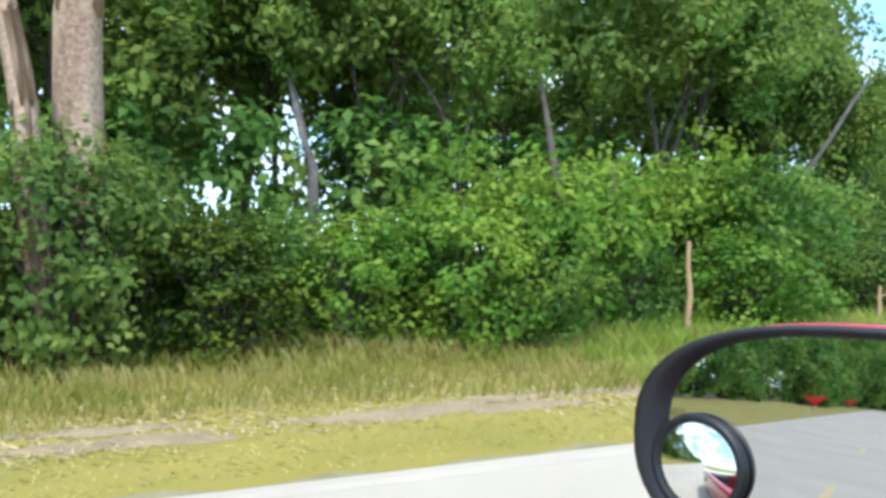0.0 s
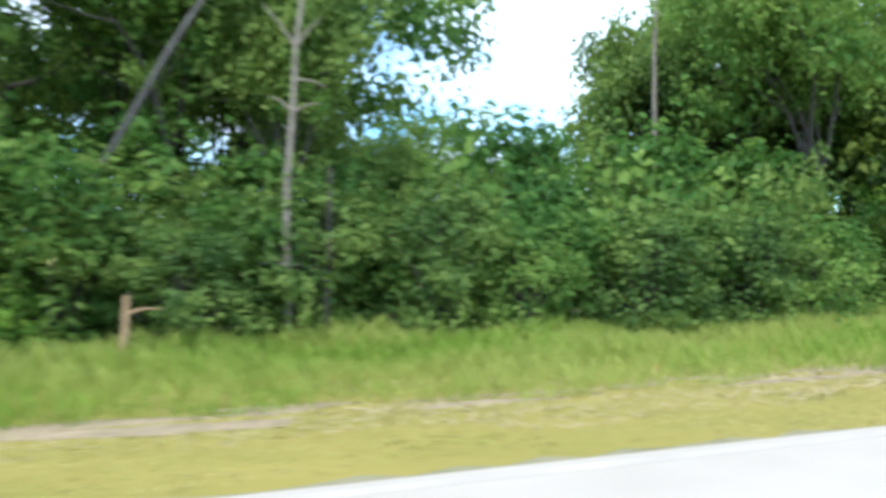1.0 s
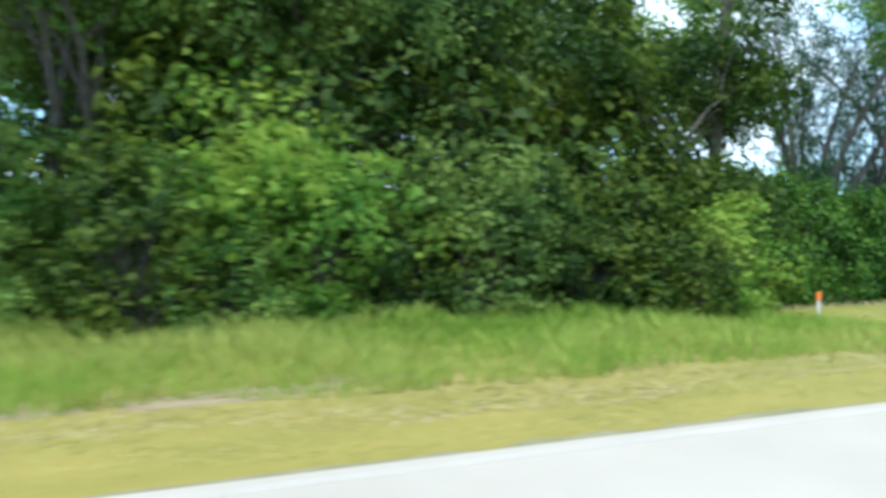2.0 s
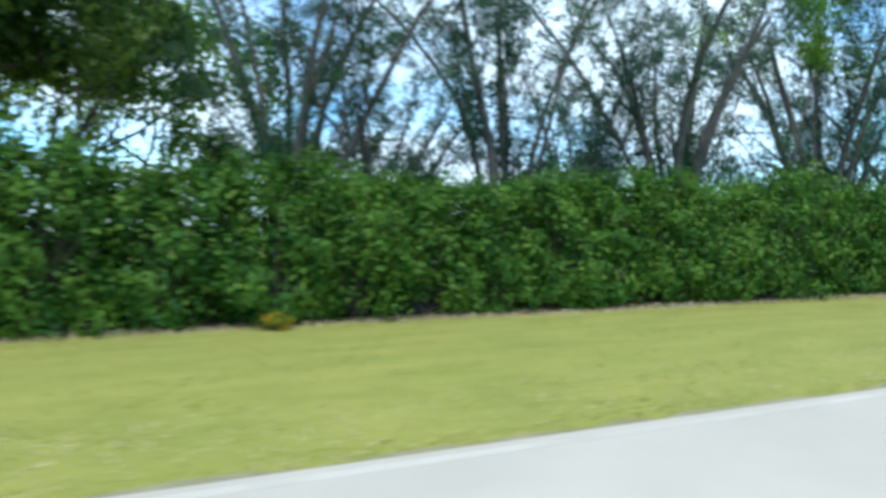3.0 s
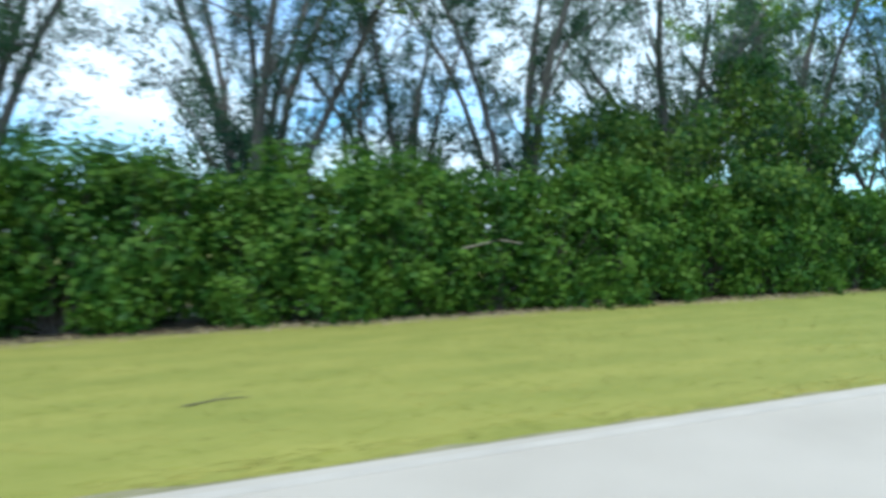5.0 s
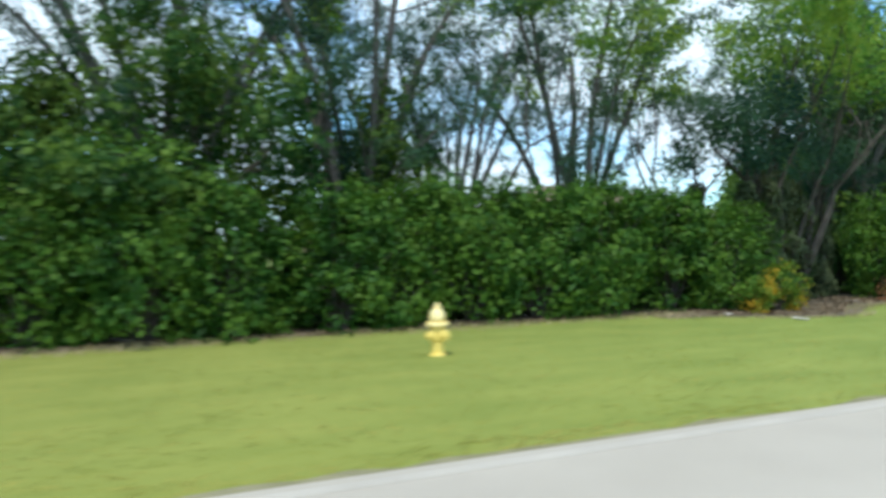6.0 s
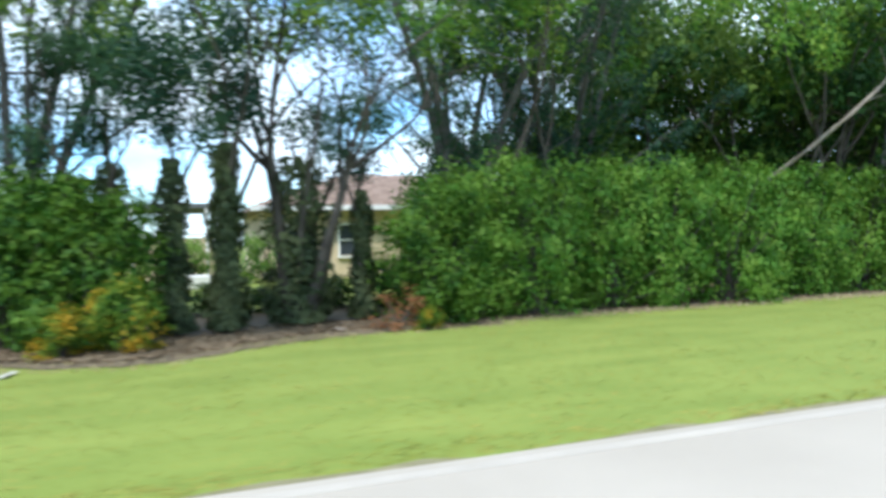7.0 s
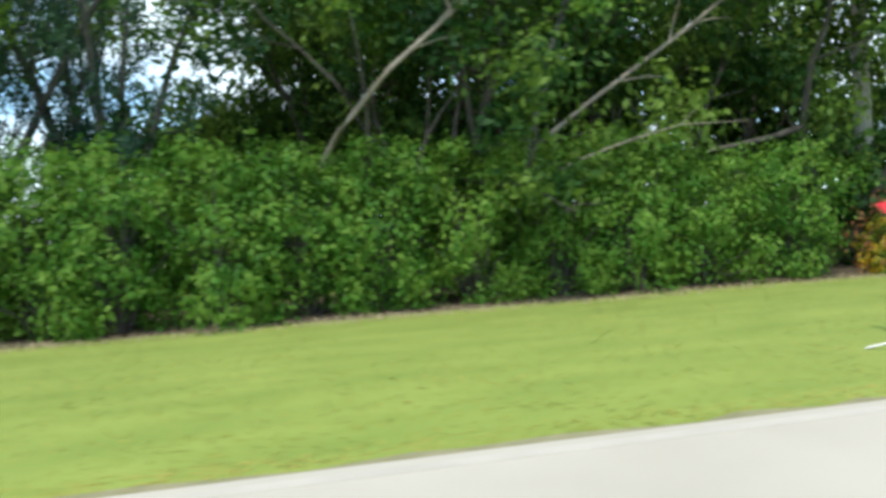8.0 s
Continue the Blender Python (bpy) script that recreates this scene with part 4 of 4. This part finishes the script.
def folded_sign(x, y, turn, lift=0.0):
    """A roll-up road sign with its upper half hanging down, on a four-legged spring stand."""
    ob = thing("folded_road_sign", (x, y, 0), turn, "red fluorescent roll-up road sign folded to a triangle on its stand", "road sign", "folded road signs")
    for side, hide in ((-1, 0.0), (1, 0.02)):
        bm = bmesh.new()
        cols, grid = 9, []
        for i in range(cols):
            f = i / (cols - 1) * 2 - 1
            top = lift + 1.20 - 0.11 * f - 0.05 * (1 - f * f)
            low = lift + 0.42 + 0.74 * abs(f) - 0.09 * f * abs(f)
            low = min(low, top - 0.006)
            rows_v = []
            for j in range(5):
                z = low + (top - low) * j / 4
                puff = side * (0.012 + 0.05 * (1 - abs(f)) * math.sin(math.pi * j / 4)) + 0.02 * math.sin(5 * f + j)
                rows_v.append(bm.verts.new((puff, f * (0.83 - hide), z)))
            grid.append(rows_v)
        for a, b in zip(grid, grid[1:]):
            for j in range(4):
                bm.faces.new((a[j], b[j], b[j + 1], a[j + 1]))
        bmesh.ops.solidify(bm, geom=bm.faces[:], thickness=0.004)
        part("fabric", bm, M_VINYL, ob, "glossy fluorescent red vinyl", True)
    bm = bmesh.new()
    box(bm, -0.005, 0.005, -0.011, 0.011, lift + 0.35, lift + 2.0, 0.003)
    rib = part("upright_rib", bm, M_RIB, ob, "bare orange upright rib")
    rib.matrix_local = pose(0, 0, 0, -1.5, 0, 0)
    bm = bmesh.new()
    box(bm, -0.03, 0.03, -0.03, 0.03, 0.16, lift + 0.44, 0.006)
    part("stand_mast", bm, M_STEEL, ob)
    for sx in (-1, 1):
        for sy in (-1, 1):
            tube = tube_mesh("leg", [[(np.array([0, 0, 0.2]), 0.016), (np.array([0.62 * sx, 0.38 * sy, 0.014]), 0.014)]], M_STEEL, 6)
            mesh_object("leg", tube, ob)


folded_sign(23.05, 5.45, 0)
folded_sign(124.68, 5.75, 0, 0.4)
folded_sign(-58.0, 5.6, 4)
folded_sign(-104.0, 5.8, -3)


def litter(x, y, z, w, d, turn, label, material):
    rng2 = np.random.default_rng(int(x * 10))
    bm = bmesh.new()
    bmesh.ops.create_grid(bm, x_segments=5, y_segments=4, size=0.5)
    for v in bm.verts:
        v.co = Vector((v.co.x * w * 0.75, v.co.y * d * 0.75, 0.015 + rng2.uniform(0, 0.03)))
    bmesh.ops.solidify(bm, geom=bm.faces[:], thickness=0.004)
    ob = part("litter", bm, material)
    ob.matrix_world = pose(x, y, z, 0, 0, turn)
    tagged(ob, label, "litter", "roadside litter")


litter(66.8, 7.15, 0.01, 0.44, 0.26, 10, "crumpled pale paper lying on mown grass", M_PAPER)
litter(43.4, 5.65, 0.008, 0.10, 0.06, 20, "small white scrap of paper on dry grass", M_PAPER)
litter(102.7, 11.15, 0.01, 0.22, 0.16, 30, "crumpled white paper at the edge of the bed", M_PAPER)
litter(103.3, 9.85, 0.0, 0.5, 0.14, 80, "flattened pale paper at the grass edge", M_PAPER)
litter(107.9, 12.1, 0.01, 0.45, 0.16, 100, "flattened grey cardboard on brown soil", M_DEADWOOD)

M_CONCRETE = surface("grey_pole_concrete", (0.34, 0.33, 0.30), (0.50, 0.48, 0.44), 3.0, 0.85, bump=0.3)
pole = thing("utility_pole", (133.1, 16.0, 0), 0, "pale grey concrete utility pole among trees", "utility pole")
part("shaft", lathe([(0.25, 0), (0.17, 10.0)], 12), M_CONCRETE, pole)

# ---- house behind the gap ----
M_STUCCO = surface("beige_stucco", (0.56, 0.45, 0.29), (0.68, 0.56, 0.38), 1.5, 0.9, bump=0.4, bump_scale=30)
M_TILE = surface("brown_roof_tile", (0.24, 0.17, 0.13), (0.40, 0.30, 0.24), 2.5, 0.85, bump=0.4, bump_scale=12)
M_WHITE = surface("white_house_paint", (0.74, 0.74, 0.73), (0.84, 0.84, 0.82), 2.0, 0.6)
M_GLASS = surface("dark_window_glass", (0.03, 0.04, 0.05), (0.07, 0.08, 0.09), 1.0, 0.06, bump=0)
M_SCREEN = surface("dark_screen_mesh", (0.10, 0.11, 0.11), (0.17, 0.18, 0.18), 1.0, 0.8)
house = thing("house", (108.6, 30.0, 0), 0, "beige stucco house with a brown tiled hip roof", "house")
bm = bmesh.new()
box(bm, 0, 13, 0, 10, 0, 2.95, 0.02)
part("wall", bm, M_STUCCO, house)
bm = bmesh.new()
b0 = [bm.verts.new(c) for c in ((-0.6, -0.6, 2.95), (13.6, -0.6, 2.95), (13.6, 10.6, 2.95), (-0.6, 10.6, 2.95))]
b1 = [bm.verts.new(c) for c in ((-0.6, -0.6, 3.12), (13.6, -0.6, 3.12), (13.6, 10.6, 3.12), (-0.6, 10.6, 3.12))]
r0, r1 = bm.verts.new((4.6, 5, 5.0)), bm.verts.new((8.4, 5, 5.0))
bm.faces.new(reversed(b0))
for i in range(4):
    j = (i + 1) % 4
    bm.faces.new((b0[i], b0[j], b1[j], b1[i]))
bm.faces.new((b1[0], b1[1], r1, r0))
bm.faces.new((b1[2], b1[3], r0, r1))
bm.faces.new((b1[1], b1[2], r1))
bm.faces.new((b1[3], b1[0], r0))
roof = part("roof", bm, M_TILE, house)
for k in range(13):
    y, z = -0.58 + k * 0.40, 3.13 + k * 0.134
    cut = 0.9 * k * 0.40
    bm = bmesh.new()
    box(bm, -0.55 + cut, 13.55 - cut, y, y + 0.06, z, z + 0.06, 0.01)
    part("tile_course", bm, M_TILE, roof)
bm = bmesh.new()
box(bm, -0.62, 13.62, -0.68, -0.602, 2.93, 3.14, 0.01)
part("fascia", bm, M_WHITE, house, "white painted fascia board")
for wx in (1.0, 3.2, 6.4, 9.8):
    win = part("window", box(bmesh.new(), wx, wx + 1.1, -0.02, 0.03, 1.0, 2.3), M_GLASS, house, "dark glass window in a white frame")
    for x0, x1, z0, z1 in ((wx - 0.09, wx, 0.95, 2.38), (wx + 1.1, wx + 1.19, 0.95, 2.38), (wx, wx + 1.1, 2.3, 2.38), (wx, wx + 1.1, 1.62, 1.68)):
        part("frame", box(bmesh.new(), x0, x1, -0.06, 0.02, z0, z1, 0.006), M_WHITE, win)
    part("sill", box(bmesh.new(), wx - 0.12, wx + 1.22, -0.12, 0.02, 0.87, 0.949, 0.008), M_WHITE, win)
lanai = thing("screened_porch", (97.6, 31.0, 0), 0, "screened porch with white posts and a flat dark roof", "porch")
part("roof_slab", box(bmesh.new(), 0, 9.0, 0, 6, 3.14, 3.34, 0.02), M_SCREEN, lanai)
part("low_wall", box(bmesh.new(), 0, 9.0, 0.02, 0.2, 0, 1.9, 0.01), M_STUCCO, lanai)
for i in range(7):
    part("post", box(bmesh.new(), i * 1.45, i * 1.45 + 0.1, -0.02, 0.08, 0, 3.139, 0.008), M_WHITE, lanai)
part("rail", box(bmesh.new(), 0, 9.0, -0.035, -0.021, 2.0, 2.08, 0.004), M_WHITE, lanai)
garden = shrub("garden_shrub", 490, 2.4, 1.8, 1.7, 1500, 0.13, M_WOOD, "green garden shrub in front of the screened porch", 40, "shrub", "garden shrubs", 0.17)
place(garden, [(x, 28.6 + 0.3 * math.sin(3 * x), 40 * x, 1.1, 1.05 + 0.1 * math.sin(2 * x)) for x in (98.6, 100.4, 102.1, 103.9, 105.6, 107.2, 108.6)])
tub = thing("garden_trough", (105.7, 26.4, 0), 5, "low white garden trough on the lawn", "planter")
part("trough", box(bmesh.new(), -0.6, 0.6, -0.25, 0.25, 0, 0.5, 0.05), M_WHITE, tub)

# ---- the red car that the camera rides in, where the ride begins ----
M_RED = surface("red_car_paint", (0.38, 0.012, 0.015), (0.46, 0.02, 0.025), 2.0, 0.3, 0.0, 0.0, coat=1.0)
M_BLACK = surface("black_plastic", (0.006, 0.006, 0.007), (0.012, 0.012, 0.014), 20.0, 0.5, bump=0.04, bump_scale=400)
M_RUBBER = surface("tyre_rubber", (0.015, 0.015, 0.015), (0.035, 0.034, 0.033), 20.0, 0.8)
M_ALLOY = surface("alloy_rim", (0.50, 0.50, 0.50), (0.65, 0.65, 0.65), 6.0, 0.3, 0.9)
M_LAMP = surface("lamp_glass", (0.6, 0.6, 0.6), (0.8, 0.8, 0.8), 6.0, 0.1)
M_TAIL = surface("red_lamp_glass", (0.35, 0.01, 0.01), (0.5, 0.02, 0.02), 6.0, 0.15)
M_SEAT = surface("dark_seat_cloth", (0.03, 0.03, 0.035), (0.06, 0.06, 0.065), 10.0, 0.95)
M_MIRROR = surface("tinted_mirror_silver", (0.52, 0.54, 0.55), (0.56, 0.58, 0.59), 1.0, 0.01, 1.0, 0.0)
M_CONVEX = surface("mirror_silver", (0.80, 0.82, 0.82), (0.84, 0.86, 0.86), 1.0, 0.03, 1.0, 0.0)


def mirror_ring(bm, a, b, depth, power, sides=48):
    ring = []
    for i in range(sides):
        t = 2 * math.pi * i / sides
        c, s = math.cos(t), math.sin(t)
        ring.append(bm.verts.new((a * math.copysign(abs(c) ** (2 / power), c), b * math.copysign(abs(s) ** (2 / power), s), depth)))
    return ring


def loft(bm, rings, close=True):
    for p, q in zip(rings, rings[1:]):
        for i in range(len(p)):
            j = (i + 1) % len(p)
            bm.faces.new((p[i], p[j], q[j], q[i]))
    if close:
        bm.faces.new(rings[-1])


def red_car():
    car = thing("car", (0, 0, 0), 0, "red car with black door mirror standing on the road", "car")
    left, right = 0.20, -1.55
    outline = [(2.0, 0.38), (2.05, 0.62), (1.98, 0.92), (1.75, 1.05), (0.75, 1.14), (0.62, 1.10), (0.55, 0.55), (-1.25, 0.50), (-1.35, 1.14), (-2.3, 1.10), (-2.5, 0.85), (-2.48, 0.38)]
    for cx in (-1.75, 1.22):
        for k in range(9):
            a = math.pi - k * math.pi / 8
            outline.append((cx + 0.40 * math.cos(a), 0.34 + 0.40 * math.sin(a)))
    bm = bmesh.new()
    v0 = [bm.verts.new((x, right, z)) for x, z in outline]
    face = bm.faces.new(v0)
    ext = bmesh.ops.extrude_face_region(bm, geom=[face])["geom"]
    bmesh.ops.translate(bm, vec=(0, left - right, 0), verts=[g for g in ext if isinstance(g, bmesh.types.BMVert)])
    bmesh.ops.recalc_face_normals(bm, faces=bm.faces[:])
    part("body", bm, M_RED, car)
    for y0, y1 in ((left - 0.09, left + 0.004), (right - 0.004, right + 0.09)):
        door = part("door", box(bmesh.new(), -1.24, 0.60, y0, y1, 0.36, 1.2, 0.03), M_RED, car)
        part("handle", box(bmesh.new(), -1.1, -0.88, (y1 if y1 > 0 else y0 - 0.03), (y1 + 0.03 if y1 > 0 else y0), 0.95, 1.0, 0.01), M_BLACK, door)
    for x in (-1.75, 1.22):
        for y, flip in ((left - 0.11, 90), (right + 0.11, -90)):
            tyre = part("wheel", lathe([(0.20, -0.1), (0.31, -0.11), (0.335, -0.08), (0.34, 0.0), (0.335, 0.08), (0.31, 0.11), (0.20, 0.1)], 28), M_RUBBER, car, "black rubber tyre on an alloy rim", True)
            tyre.matrix_local = pose(x, y, 0.362, -flip, 0, 0)
            part("rim", lathe([(0.21, 0.09), (0.20, 0.112), (0.17, 0.10), (0.05, 0.118), (0.04, 0.12)], 20), M_ALLOY, tyre)
    for y in (left - 0.36, right + 0.08):
        part("headlight", box(bmesh.new(), 1.9, 2.045, y, y + 0.28, 0.70, 0.86, 0.03), M_LAMP, car)
        part("tail_light", box(bmesh.new(), -2.505, -2.40, y, y + 0.28, 0.78, 0.96, 0.03), M_TAIL, car)
    for y in (-0.25, -1.05):
        seat = part("seat", box(bmesh.new(), -0.75, -0.2, y - 0.25, y + 0.25, 0.5, 0.68, 0.05), M_SEAT, car)
        part("backrest", box(bmesh.new(), -0.95, -0.78, y - 0.25, y + 0.25, 0.55, 1.15, 0.05), M_SEAT, seat)
    part("dashboard", box(bmesh.new(), 0.3, 0.56, right + 0.1, left - 0.1, 0.75, 1.08, 0.04), M_BLACK, car)
    # door mirror: local x runs outward, y up, z back to the driver
    back_to = Vector((-0.955, -0.28, 0.092)).normalized()
    out = back_to.cross(Vector((0, 0, 1))).normalized()
    up = out.cross(back_to) * -1 if out.cross(back_to).z < 0 else out.cross(back_to)
    m = Matrix((out, up, back_to)).transposed().to_4x4() @ pose(0, 0, 0, 0, 0, -3.3)
    m.translation = Vector((0.4309, 0.3163, 1.4126))
    bm = bmesh.new()
    shell = [mirror_ring(bm, 0.1562, 0.0910, 0.000, 2.45), mirror_ring(bm, 0.1580, 0.0935, -0.02, 2.45), mirror_ring(bm, 0.146, 0.086, -0.055, 2.4), mirror_ring(bm, 0.10, 0.058, -0.085, 2.3), mirror_ring(bm, 0.03, 0.018, -0.097, 2)]
    loft(bm, shell)
    bm.faces.new(reversed(shell[0]))
    housing = part("side_mirror", bm, M_RED, car, "door mirror in a red shell with a black rim", True)
    housing.matrix_local = m
    bm = bmesh.new()
    rim = [mirror_ring(bm, 0.1557, 0.0904, -0.002, 2.45), mirror_ring(bm, 0.1557, 0.0904, 0.010, 2.45), mirror_ring(bm, 0.152, 0.0885, 0.017, 2.45), mirror_ring(bm, 0.146, 0.0865, 0.018, 2.45), mirror_ring(bm, 0.134, 0.0835, 0.012, 2.5), mirror_ring(bm, 0.124, 0.0815, 0.003, 2.6)]
    loft(bm, rim, False)
    part("rim", bm, M_BLACK, housing, "black plastic rim", True)
    bm = bmesh.new()
    bm.faces.new(mirror_ring(bm, 0.127, 0.0830, 0.006, 2.6))
    part("mirror_glass", bm, M_MIRROR, housing, "flat silvered mirror glass")
    spot = part("blind_spot_mirror", lathe([(0.0375, 0.0), (0.0385, 0.004), (0.0375, 0.009), (0.034, 0.0095), (0.032, 0.006)], 40), M_BLACK, housing, "round stick-on convex mirror", True)
    spot.matrix_local = pose(0.0985, -0.0185, 0.0065)
    R, edge = 0.070, 0.0335
    prof = []
    for k in range(13):
        r = edge * (1 - k / 12) + 0.0002
        prof.append((r, 0.006 + math.sqrt(R * R - r * r) - math.sqrt(R * R - edge * edge)))
    lens = part("convex_glass", lathe(prof, 48), M_CONVEX, housing, "small convex mirror glass", True)
    lens.matrix_local = pose(0.0985, -0.0185, 0.0068)
    bm = bmesh.new()
    box(bm, 0.36, 0.50, left - 0.02, 0.32, 1.19, 1.33, 0.03)
    part("mirror_foot", bm, M_BLACK, car, "black foot of the door mirror")


red_car()
